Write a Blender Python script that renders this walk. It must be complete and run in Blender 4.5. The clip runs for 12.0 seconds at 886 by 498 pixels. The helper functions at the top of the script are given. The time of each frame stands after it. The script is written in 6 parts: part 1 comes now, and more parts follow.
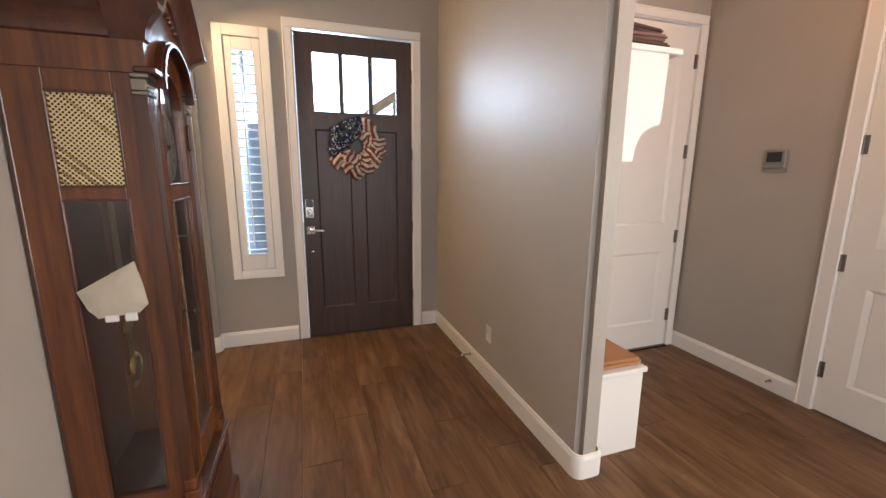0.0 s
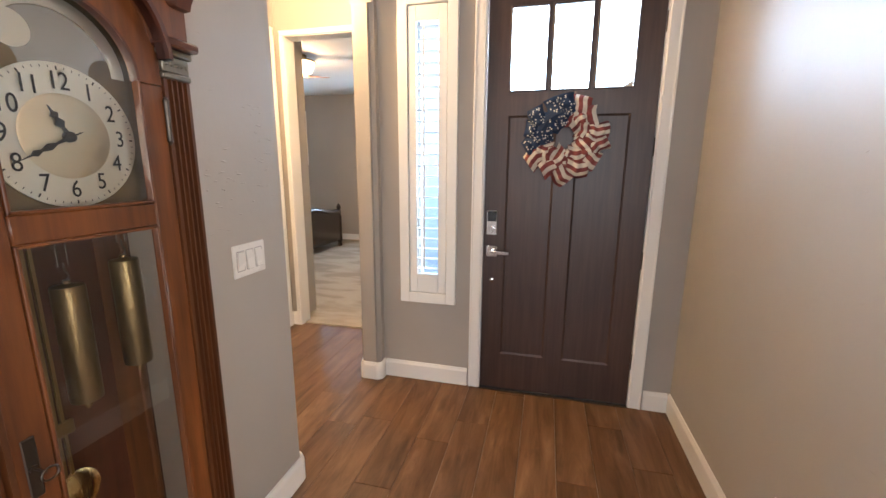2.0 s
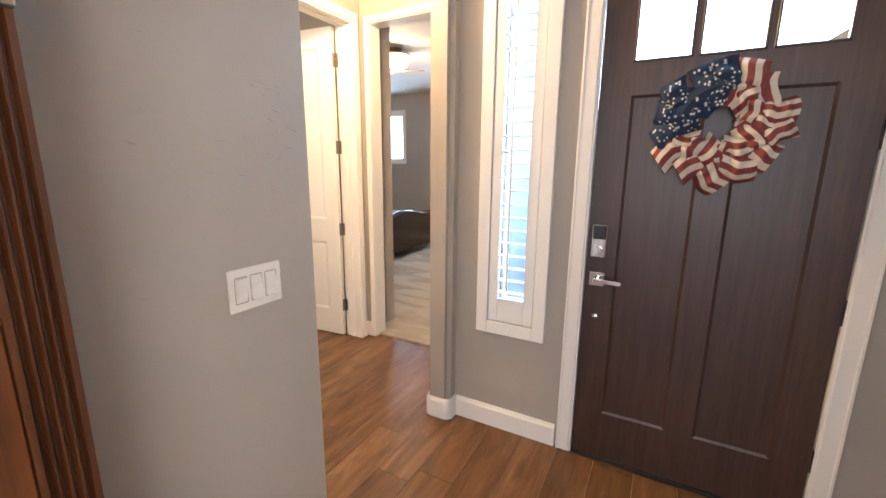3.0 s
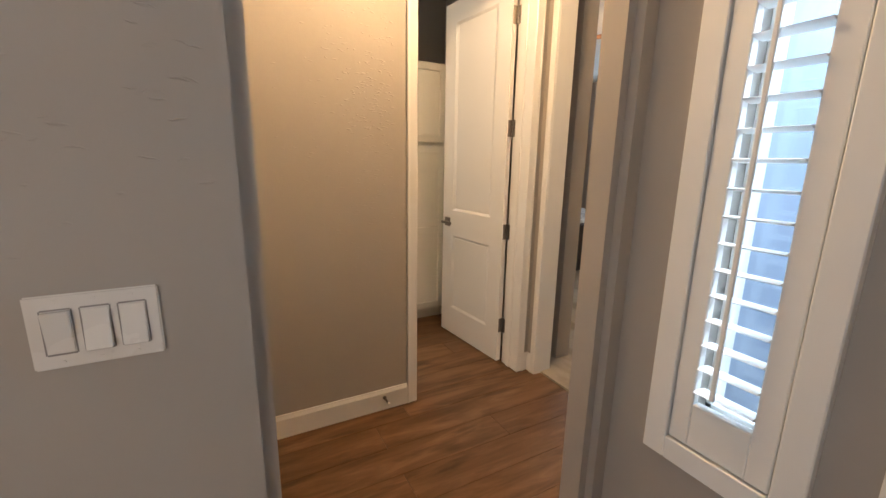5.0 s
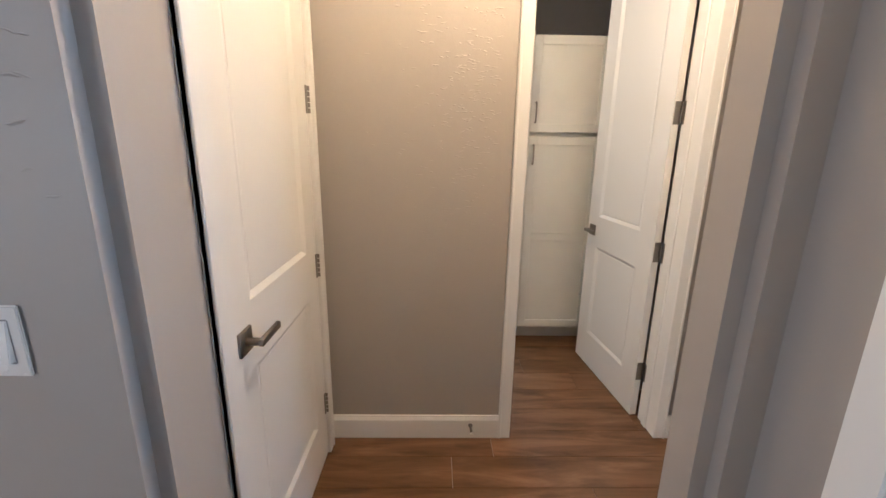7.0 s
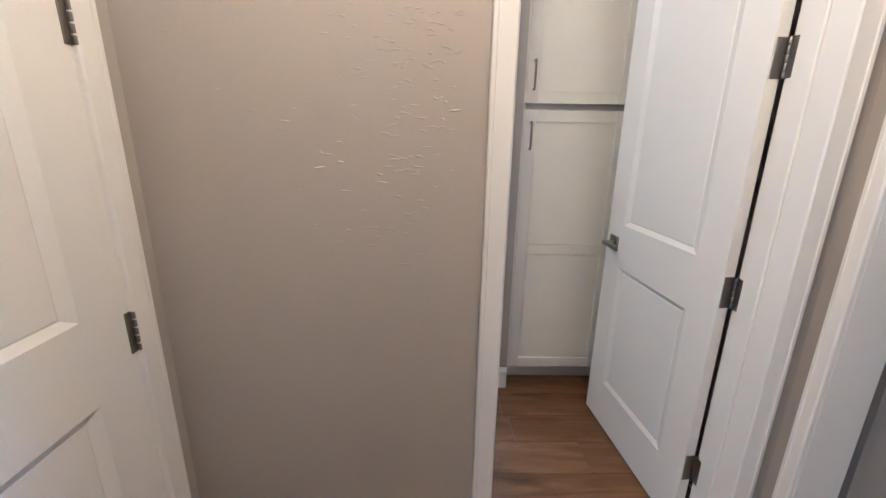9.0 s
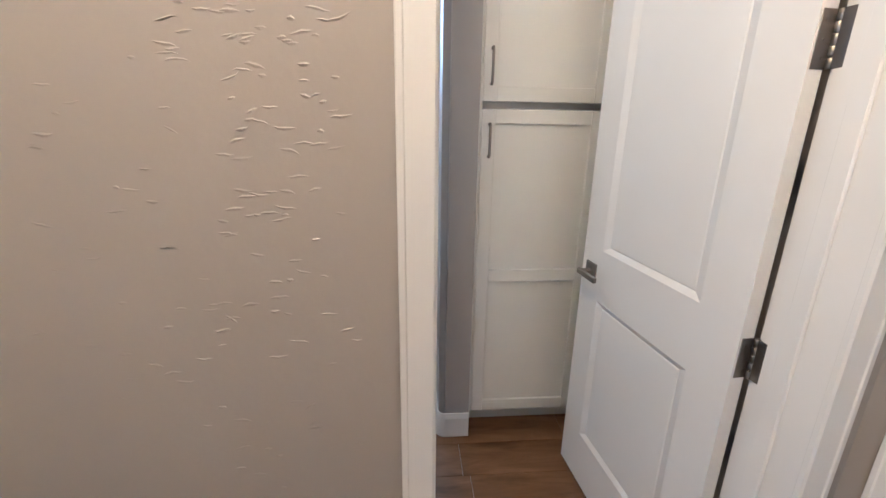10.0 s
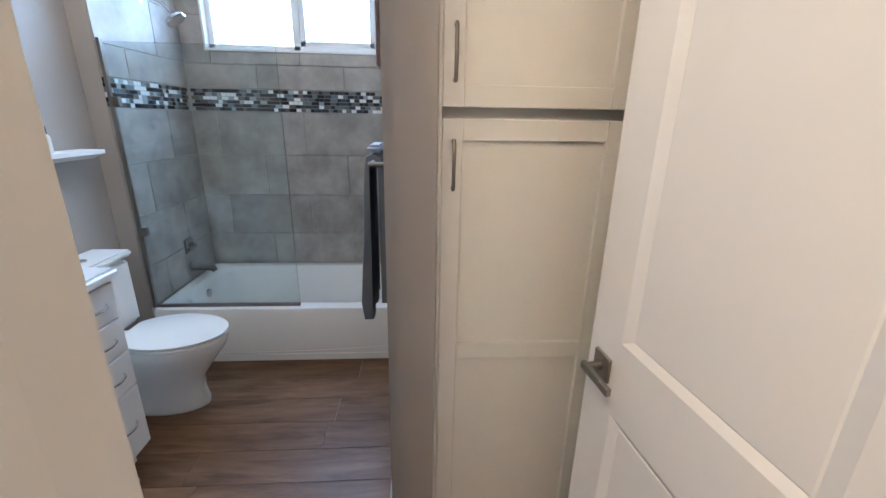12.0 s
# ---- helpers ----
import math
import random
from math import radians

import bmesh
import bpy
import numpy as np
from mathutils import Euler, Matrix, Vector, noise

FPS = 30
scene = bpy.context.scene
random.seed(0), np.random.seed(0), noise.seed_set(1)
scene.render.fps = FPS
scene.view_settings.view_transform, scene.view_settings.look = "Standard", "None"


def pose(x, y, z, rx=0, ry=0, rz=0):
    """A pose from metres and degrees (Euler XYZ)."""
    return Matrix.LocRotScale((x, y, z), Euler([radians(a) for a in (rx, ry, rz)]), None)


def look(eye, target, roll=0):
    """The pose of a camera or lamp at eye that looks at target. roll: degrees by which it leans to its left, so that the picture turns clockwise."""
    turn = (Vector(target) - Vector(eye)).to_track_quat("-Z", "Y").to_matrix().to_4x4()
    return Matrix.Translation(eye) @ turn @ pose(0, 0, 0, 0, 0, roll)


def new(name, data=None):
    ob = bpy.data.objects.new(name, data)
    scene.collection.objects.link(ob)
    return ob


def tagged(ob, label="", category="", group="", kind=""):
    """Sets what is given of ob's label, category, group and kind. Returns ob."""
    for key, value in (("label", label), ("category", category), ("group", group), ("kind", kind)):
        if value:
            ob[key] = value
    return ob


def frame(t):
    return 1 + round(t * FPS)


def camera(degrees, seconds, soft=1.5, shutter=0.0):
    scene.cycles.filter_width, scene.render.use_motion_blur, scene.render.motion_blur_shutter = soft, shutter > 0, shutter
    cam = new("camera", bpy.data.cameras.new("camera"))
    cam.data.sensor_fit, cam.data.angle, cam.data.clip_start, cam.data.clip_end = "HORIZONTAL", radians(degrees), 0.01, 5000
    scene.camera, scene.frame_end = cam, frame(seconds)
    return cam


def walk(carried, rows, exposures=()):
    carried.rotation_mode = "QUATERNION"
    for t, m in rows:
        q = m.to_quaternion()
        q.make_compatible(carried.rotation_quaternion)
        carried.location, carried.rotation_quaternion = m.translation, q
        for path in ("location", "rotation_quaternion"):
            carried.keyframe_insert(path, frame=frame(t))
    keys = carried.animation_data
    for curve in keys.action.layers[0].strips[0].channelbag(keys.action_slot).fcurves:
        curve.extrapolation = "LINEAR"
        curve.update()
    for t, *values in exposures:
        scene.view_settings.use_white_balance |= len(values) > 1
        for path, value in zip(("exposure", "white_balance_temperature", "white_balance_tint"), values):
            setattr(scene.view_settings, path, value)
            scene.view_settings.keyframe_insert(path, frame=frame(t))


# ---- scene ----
cam = camera(95.0, 12.0)
PATH = [
    (0, (0.008, -3.468, 1.417), (0.647, -1.611, 1.036), 0.4),
    (0.5, (0.138, -3.248, 1.419), (0.468, -1.314, 1.031), 0.1),
    (1, (0.316, -3.028, 1.412), (0.322, -1.067, 1.018), 0.4),
    (1.5, (0.419, -2.728, 1.442), (0.125, -0.789, 1.046), 0.4),
    (1.9, (0.391, -2.509, 1.442), (-0.049, -0.599, 1.044), 0.8),
    (2, (0.363, -2.463, 1.437), (-0.114, -0.562, 1.04), 0.4),
    (2.5, (0.336, -2.186, 1.438), (-0.385, -0.363, 1.042), 0.4),
    (3, (0.296, -1.94, 1.435), (-0.639, -0.218, 1.032), 0.5),
    (3.2, (0.322, -1.836, 1.431), (-0.736, -0.186, 1.033), 0.6),
    (4.8, (0.108, -1.128, 1.367), (-1.553, -0.097, 0.948), 0.9),
    (5, (0.105, -1.054, 1.367), (-1.614, -0.125, 0.941), 1.0),
    (5.5, (0.091, -0.863, 1.362), (-1.758, -0.246, 0.916), 1.1),
    (6, (0.009, -0.744, 1.36), (-1.896, -0.336, 0.905), 1.0),
    (6.5, (-0.039, -0.64, 1.379), (-1.975, -0.449, 0.911), 0.8),
    (7, (-0.096, -0.546, 1.399), (-2.036, -0.507, 0.915), 0.9),
    (8.8, (-0.797, -0.343, 1.351), (-2.724, -0.358, 0.815), 0.9),
    (9, (-0.867, -0.335, 1.367), (-2.791, -0.309, 0.82), 0.9),
    (9.5, (-1.077, -0.244, 1.381), (-2.997, -0.142, 0.828), 1.0),
    (10, (-1.247, -0.203, 1.402), (-3.16, -0.052, 0.838), 0.8),
    (10.5, (-1.432, -0.154, 1.436), (-3.347, 0.036, 0.891), 1.0),
    (11, (-1.566, -0.085, 1.478), (-3.477, 0.118, 0.925), 0.9),
    (11.5, (-1.692, -0.017, 1.468), (-3.6, 0.176, 0.902), 1.3),
    (12, (-1.786, 0.002, 1.478), (-3.687, 0.132, 0.868), 1.1),
]
EXPOSURES = [
    (0.0, -0.25, 6400, 12),
    (0.5, -0.15, 6350, 11),
    (1.5, 0.10, 6250, 11),
    (3.0, 0.32, 6050, 12),
    (4.8, -0.50, 6250, 11),
    (5.5, -0.60, 6800, 12),
    (6.0, -0.57, 6400, 12),
    (6.5, -0.45, 5600, 10),
    (7.0, -0.32, 5150, 9),
    (9.5, -0.28, 4500, 9),
    (10.5, -0.22, 4700, 9),
    (11.0, -0.30, 4600, 9),
    (11.5, -0.20, 4750, 9),
    (12.0, -0.25, 5000, 10),
]
walk(cam, [(t, look(eye, target, roll)) for t, eye, target, roll in PATH], EXPOSURES)

# ---- world, light, exposure ----
SUN_EL, SUN_ROT = 38.0, 200.0
world = bpy.data.worlds.new("world")
scene.world = world
world.use_nodes = True
_n, _l = world.node_tree.nodes, world.node_tree.links
_sky = _n.new("ShaderNodeTexSky")
_sky.sky_type = "NISHITA"
_sky.sun_disc = False
_sky.sun_elevation, _sky.sun_rotation = radians(SUN_EL), radians(SUN_ROT)
_l.new(_sky.outputs[0], _n["Background"].inputs[0])
_n["Background"].inputs[1].default_value = 0.12


def lamp(name, kind, m, power, color=(1, 1, 1), size=(1, 1), angle=0.5):
    data = bpy.data.lights.new(name, kind)
    data.energy, data.color = power, color
    if kind == "AREA":
        data.shape, data.size, data.size_y = "RECTANGLE", *size
    if kind == "SUN":
        data.angle = radians(angle)
    if kind == "POINT":
        data.shadow_soft_size = size[0]
    ob = new(name, data)
    ob.matrix_world = m
    return ob


lamp("sun", "SUN", look((0, 0, 10), (1.5, 5.5, 0)), 3.0, (1, 0.95, 0.88))
DAY = (0.62, 0.80, 1.0)
lamp("day_front_door", "AREA", look((0.12, 1.6, 2.6), (0.35, 0, 2.2)), 340, DAY, (1.25, 1.4))
lamp("day_porch_sky", "AREA", look((1.3, 8.2, 3.9), (0.4, 0, 2.0)), 300, DAY, (7.0, 5.0))
lamp("day_side_sky", "AREA", look((-0.10, 0.75, 3.2), (-0.35, 0.5, 1.2)), 42, (0.42, 0.70, 1.0), (0.8, 0.8))
lamp("day_bath_window", "AREA", look((-5.16, -0.83, 2.26), (-4, -0.83, 2.03)), 84, (0.72, 0.87, 1.0), (1.1, 0.6))
lamp("day_bedroom_window", "AREA", look((-4.55, 5.05, 1.95), (-4.5, 3, 1.7)), 45, DAY, (0.8, 0.9))
lamp("day_bedroom_window_tall", "AREA", look((-2.45, 5.05, 1.7), (-2.45, 3, 1.5)), 50, DAY, (0.5, 1.5))
# added fill from behind, through an assumed window in the closing wall
lamp("day_south_room", "AREA", look((0.9, -6.85, 1.6), (0.9, -2, 1.4)), 82, (0.97, 0.96, 1.0), (2.6, 2.0))
# added fill for the foyer's west wall and clock front, from an assumed window
lamp("day_east_room", "AREA", look((3.10, -4.25, 1.45), (-0.7, -1.9, 1.3)), 90, (1.0, 0.94, 0.86), (2.0, 1.9))
WARM = (1.0, 0.65, 0.33)
lamp("hall_bulb", "POINT", pose(-1.20, -0.32, 2.60), 120, WARM, (0.07, 0))
lamp("mudroom_bulb", "POINT", pose(2.05, -2.60, 2.80), 20, (1.0, 0.42, 0.12), (0.07, 0))
# added fill for the linen cabinet and bathroom door, from an assumed lamp
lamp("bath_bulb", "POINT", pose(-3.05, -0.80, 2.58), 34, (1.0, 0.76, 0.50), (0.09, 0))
lamp("bedroom_bulb", "POINT", pose(-2.60, 2.2, 2.44), 36, (1.0, 0.62, 0.30), (0.06, 0))

# ---- helpers for meshes ----


def tidy(bm):
    bmesh.ops.recalc_face_normals(bm, faces=bm.faces)


def part(name, bm, material, parent=None, label="", smooth=False):
    """One mesh object from a bmesh."""
    me = bpy.data.meshes.new(name)
    bm.to_mesh(me)
    bm.free()
    if smooth:
        me.shade_smooth()
        me.set_sharp_from_angle(angle=radians(38))
    me.materials.append(material)
    ob = new(name, me)
    if parent is not None:
        ob.parent = parent
    if label:
        ob["label"] = label
    return ob


def thing(name, m, label, category, group=""):
    ob = new(name)
    ob.empty_display_size = 0.1
    ob.matrix_world = m
    return tagged(ob, label, category, group)


def setting(ob, label="", category=""):
    return tagged(ob, label, category, kind="structure")


def box(bm, x0, x1, y0, y1, z0, z1, bevel=0.0, seg=1):
    vs = [bm.verts.new((x, y, z)) for z in (z0, z1) for x, y in ((x0, y0), (x1, y0), (x1, y1), (x0, y1))]
    fs = [bm.faces.new([vs[i] for i in q]) for q in
          ((3, 2, 1, 0), (4, 5, 6, 7), (0, 1, 5, 4), (1, 2, 6, 5), (2, 3, 7, 6), (3, 0, 4, 7))]
    if bevel:
        es = {e for f in fs for e in f.edges}
        bmesh.ops.bevel(bm, geom=list(es), offset=bevel, segments=seg, affect="EDGES", clamp_overlap=True)
    return vs


def boxed(*a, bevel=0.0, seg=1):
    bm = bmesh.new()
    box(bm, *a, bevel=bevel, seg=seg)
    return bm


def lathe(bm, profile, center=(0, 0, 0), axis="z", seg=24, sx=1.0, sy=1.0):
    """Turns a profile of (radius, height) round an axis."""
    rings = []
    for r, h in profile:
        ring = []
        for i in range(seg):
            a = 2 * math.pi * i / seg
            p = (r * math.cos(a) * sx, r * math.sin(a) * sy, h)
            if axis == "y":
                p = (p[0], p[2], p[1])
            if axis == "x":
                p = (p[2], p[0], p[1])
            ring.append(bm.verts.new([p[k] + center[k] for k in range(3)]))
        rings.append(ring)
    for a, b in zip(rings, rings[1:]):
        for i in range(seg):
            bm.faces.new((a[i], a[(i + 1) % seg], b[(i + 1) % seg], b[i]))
    bm.faces.new(rings[0][::-1])
    bm.faces.new(rings[-1])


def tube(bm, pts, r, seg=8, cap=True):
    pts = [Vector(p) for p in pts]
    rings = []
    up = None
    for i, p in enumerate(pts):
        d = (pts[min(i + 1, len(pts) - 1)] - pts[max(i - 1, 0)]).normalized()
        if up is None:
            up = d.orthogonal().normalized()
        up = (up - d * up.dot(d)).normalized()
        side = d.cross(up)
        rr = r[i] if isinstance(r, (list, tuple)) else r
        rings.append([bm.verts.new(p + (up * math.cos(2 * math.pi * k / seg) + side * math.sin(2 * math.pi * k / seg)) * rr)
                      for k in range(seg)])
    for a, b in zip(rings, rings[1:]):
        for k in range(seg):
            bm.faces.new((a[k], a[(k + 1) % seg], b[(k + 1) % seg], b[k]))
    if cap:
        bm.faces.new(rings[0][::-1])
        bm.faces.new(rings[-1])


def prism(bm, outline, a, b, axis="y"):
    """A closed outline of (u, v) drawn out from a to b along the axis. y: (x, z); x: (y, z); z: (x, y)."""
    def at(u, v, w):
        return {"y": (u, w, v), "x": (w, u, v), "z": (u, v, w)}[axis]
    lo = [bm.verts.new(at(u, v, a)) for u, v in outline]
    hi = [bm.verts.new(at(u, v, b)) for u, v in outline]
    n = len(outline)
    for i in range(n):
        bm.faces.new((lo[i], lo[(i + 1) % n], hi[(i + 1) % n], hi[i]))
    bm.faces.new(lo[::-1])
    bm.faces.new(hi)
    tidy(bm)


def strip(bm, inner, outer, y0, y1, axis="y"):
    """A band between two open lines of equal length, with depth."""
    def at(u, v, w):
        return {"y": (u, w, v), "x": (w, u, v), "z": (u, v, w)}[axis]
    rows = [[bm.verts.new(at(*p, w)) for p in line] for line, w in ((inner, y0), (outer, y0), (outer, y1), (inner, y1))]
    for i in range(len(inner) - 1):
        for k in range(4):
            a, b = rows[k], rows[(k + 1) % 4]
            bm.faces.new((a[i], a[i + 1], b[i + 1], b[i]))
    for i in (0, -1):
        bm.faces.new([rows[k][i] for k in range(4)])
    tidy(bm)


def wall_mesh(axis, p0, p1, a0, a1, z0, z1, holes=(), round_at=(), radius=0.03):
    """A wall between the planes p0 and p1 of an axis, from a0 to a1 and z0 to z1, with holes (b0, b1, h0, h1) right through it.
    round_at: plan places (x, y) of upright edges that are rounded."""
    bm = bmesh.new()
    us = sorted({a0, a1, *[h[0] for h in holes], *[h[1] for h in holes]})
    zs = sorted({z0, z1, *[h[2] for h in holes], *[h[3] for h in holes]})
    us, zs = [u for u in us if a0 <= u <= a1], [z for z in zs if z0 <= z <= z1]

    def solid(i, j):
        if not (0 <= i < len(us) - 1 and 0 <= j < len(zs) - 1):
            return False
        u, z = (us[i] + us[i + 1]) / 2, (zs[j] + zs[j + 1]) / 2
        return not any(h[0] < u < h[1] and h[2] < z < h[3] for h in holes)

    made = {}

    def v(p, u, z):
        key = (round(p, 5), round(u, 5), round(z, 5))
        if key not in made:
            made[key] = bm.verts.new((p, u, z) if axis == "x" else (u, p, z))
        return made[key]

    for i in range(len(us) - 1):
        for j in range(len(zs) - 1):
            if not solid(i, j):
                continue
            ua, ub, za, zb = us[i], us[i + 1], zs[j], zs[j + 1]
            for p in (p0, p1):
                bm.faces.new((v(p, ua, za), v(p, ub, za), v(p, ub, zb), v(p, ua, zb)))
            for di, dj, q in ((-1, 0, ((ua, za), (ua, zb))), (1, 0, ((ub, za), (ub, zb))), (0, -1, ((ua, za), (ub, za))), (0, 1, ((ua, zb), (ub, zb)))):
                if not solid(i + di, j + dj):
                    bm.faces.new((v(p0, *q[0]), v(p0, *q[1]), v(p1, *q[1]), v(p1, *q[0])))
    tidy(bm)
    if round_at:
        es = [e for e in bm.edges if any(all(abs(w.co.x - x) < 1e-4 and abs(w.co.y - y) < 1e-4 for w in e.verts) for x, y in round_at)]
        bmesh.ops.bevel(bm, geom=es, offset=radius, segments=6, affect="EDGES")
    return bm


# ---- materials ----


def mat(name, color, rough=0.5, metal=0.0, spec=0.5):
    m = bpy.data.materials.new(name)
    m.use_nodes = True
    b = m.node_tree.nodes["Principled BSDF"]
    b.inputs["Base Color"].default_value = (*color, 1)
    b.inputs["Roughness"].default_value = rough
    b.inputs["Metallic"].default_value = metal
    b.inputs["Specular IOR Level"].default_value = spec
    return m, m.node_tree.nodes, m.node_tree.links, b


def noise_node(n, l, scale, detail=4, stretch=(1, 1, 1), space="Object", rough=0.5):
    tc, mp, nz = n.new("ShaderNodeTexCoord"), n.new("ShaderNodeMapping"), n.new("ShaderNodeTexNoise")
    mp.inputs["Scale"].default_value = stretch
    nz.inputs["Scale"].default_value, nz.inputs["Detail"].default_value, nz.inputs["Roughness"].default_value = scale, detail, rough
    l.new(tc.outputs[space], mp.inputs[0])
    l.new(mp.outputs[0], nz.inputs["Vector"])
    return nz


def ramp(n, l, source, stops):
    r = n.new("ShaderNodeValToRGB")
    e = r.color_ramp.elements
    e[0].position, e[0].color = stops[0][0], (*stops[0][1], 1)
    e[1].position, e[1].color = stops[-1][0], (*stops[-1][1], 1)
    for p, c in stops[1:-1]:
        x = e.new(p)
        x.color = (*c, 1)
    l.new(source, r.inputs[0])
    return r


def bump(n, l, b, source, strength, distance=0.002, after=None):
    k = n.new("ShaderNodeBump")
    k.inputs["Strength"].default_value, k.inputs["Distance"].default_value = strength, distance
    l.new(source, k.inputs["Height"])
    if after is not None:
        l.new(after.outputs[0], k.inputs["Normal"])
    l.new(k.outputs[0], b.inputs["Normal"])
    return k


def grey(v):
    return (v, v, v)


def mix_color(n, l, fac, a, b, kind="MIX"):
    m = n.new("ShaderNodeMix")
    m.data_type, m.blend_type = "RGBA", kind
    for sock, val in ((m.inputs[0], fac), (m.inputs[6], a), (m.inputs[7], b)):
        if isinstance(val, (int, float)):
            sock.default_value = val
        elif isinstance(val, tuple):
            sock.default_value = (*val, 1)
        else:
            l.new(val, sock)
    return m.outputs[2]


def plaster(name, color, rough=0.42):
    """Eggshell paint over hand-trowelled drywall: flat, with scattered thin ridges and a fine orange peel."""
    m, n, l, b = mat(name, color, rough)
    big = noise_node(n, l, 1.3, 3)
    r = ramp(n, l, big.outputs[0], [(0.3, tuple(c * 0.94 for c in color)), (0.7, tuple(min(1, c * 1.04) for c in color))])
    l.new(r.outputs[0], b.inputs["Base Color"])
    coarse = noise_node(n, l, 16, 3)
    fine = noise_node(n, l, 95, 3)
    bump(n, l, b, fine.outputs[0], 0.10, 0.0012, bump(n, l, b, coarse.outputs[0], 0.22, 0.003))
    return m


def satin(name, color, rough=0.35, wear=0.03):
    m, n, l, b = mat(name, color, rough)
    nz = noise_node(n, l, 6, 4)
    r = ramp(n, l, nz.outputs[0], [(0.35, tuple(c * (1 - wear) for c in color)), (0.65, color)])
    l.new(r.outputs[0], b.inputs["Base Color"])
    rr = ramp(n, l, nz.outputs[0], [(0.3, grey(rough - 0.05)), (0.7, grey(rough + 0.07))])
    l.new(rr.outputs[0], b.inputs["Roughness"])
    fine = noise_node(n, l, 160, 2)
    bump(n, l, b, fine.outputs[0], 0.06, 0.001)
    return m


def wood(name, dark, light, scale=1.0, grain=(18, 18, 1.2), rough=0.32, coat=0.0, relief=0.12):
    m, n, l, b = mat(name, light, rough)
    nz = noise_node(n, l, 3.0 * scale, 8, grain, rough=0.6)
    r = ramp(n, l, nz.outputs[0], [(0.30, dark), (0.52, tuple((d + e) / 2 for d, e in zip(dark, light))), (0.72, light)])
    broad = noise_node(n, l, 2.0 * scale, 3, (2, 2, 0.7))
    out = mix_color(n, l, 0.5, r.outputs[0], ramp(n, l, broad.outputs[0], [(0.3, grey(0.55)), (0.7, grey(1.0))]).outputs[0], "MULTIPLY")
    l.new(out, b.inputs["Base Color"])
    b.inputs["Coat Weight"].default_value = coat
    b.inputs["Coat Roughness"].default_value = 0.12
    bump(n, l, b, nz.outputs[0], relief, 0.001)
    return m


def metal(name, color, rough=0.28):
    m, n, l, b = mat(name, color, rough, 1.0)
    nz = noise_node(n, l, 220, 3, (1, 1, 0.05))
    rr = ramp(n, l, nz.outputs[0], [(0.3, grey(max(0.03, rough - 0.06))), (0.7, grey(rough + 0.08))])
    l.new(rr.outputs[0], b.inputs["Roughness"])
    return m


def glow(name, color, strength):
    m, n, l, b = mat(name, (0, 0, 0), 1.0)
    b.inputs["Emission Color"].default_value = (*color, 1)
    b.inputs["Emission Strength"].default_value = strength
    return m


def glass(name, color=(0.97, 0.99, 0.98), rough=0.0, ior=1.45):
    m, n, l, b = mat(name, color, rough)
    b.inputs["Transmission Weight"].default_value = 1.0
    b.inputs["IOR"].default_value = ior
    return m


def plank_material():
    """Walnut-brown vinyl plank: each board its own tone, long streaked grain along y, darker knots, satin."""
    m, n, l, b = mat("vinyl_plank", (0.15, 0.08, 0.045), 0.38, spec=0.24)
    info = n.new("ShaderNodeObjectInfo")
    tc, mp = n.new("ShaderNodeTexCoord"), n.new("ShaderNodeMapping")
    mul = n.new("ShaderNodeVectorMath")
    mul.operation = "SCALE"
    mul.inputs[0].default_value = (37.0, 91.0, 13.0)
    l.new(info.outputs["Random"], mul.inputs["Scale"])
    add = n.new("ShaderNodeVectorMath")
    l.new(tc.outputs["Object"], add.inputs[0])
    l.new(mul.outputs[0], add.inputs[1])
    mp.inputs["Scale"].default_value = (8, 1.1, 1)
    l.new(add.outputs[0], mp.inputs[0])
    nz = n.new("ShaderNodeTexNoise")
    nz.inputs["Scale"].default_value, nz.inputs["Detail"].default_value, nz.inputs["Roughness"].default_value = 1.6, 8, 0.62
    nz.inputs["Distortion"].default_value = 0.6
    l.new(mp.outputs[0], nz.inputs["Vector"])
    r = ramp(n, l, nz.outputs[0], [(0.26, (0.058, 0.030, 0.016)), (0.45, (0.118, 0.068, 0.037)), (0.60, (0.165, 0.100, 0.058)), (0.76, (0.245, 0.160, 0.100))])
    tone = ramp(n, l, info.outputs["Random"], [(0.0, (0.90, 0.80, 0.69)), (0.5, (1.02, 0.92, 0.80)), (1.0, (1.15, 1.04, 0.90))])
    out = mix_color(n, l, 1.0, r.outputs[0], tone.outputs[0], "MULTIPLY")
    mp2, kn = n.new("ShaderNodeMapping"), n.new("ShaderNodeTexNoise")
    mp2.inputs["Scale"].default_value = (9, 2.2, 1)
    kn.inputs["Scale"].default_value, kn.inputs["Detail"].default_value = 1.4, 3
    l.new(add.outputs[0], mp2.inputs[0])
    l.new(mp2.outputs[0], kn.inputs["Vector"])
    out = mix_color(n, l, 0.75, out, ramp(n, l, kn.outputs[0], [(0.30, grey(0.45)), (0.44, grey(1.0))]).outputs[0], "MULTIPLY")
    l.new(out, b.inputs["Base Color"])
    rr = ramp(n, l, nz.outputs[0], [(0.3, grey(0.42)), (0.7, grey(0.32))])
    l.new(rr.outputs[0], b.inputs["Roughness"])
    bump(n, l, b, nz.outputs[0], 0.18, 0.001)
    return m


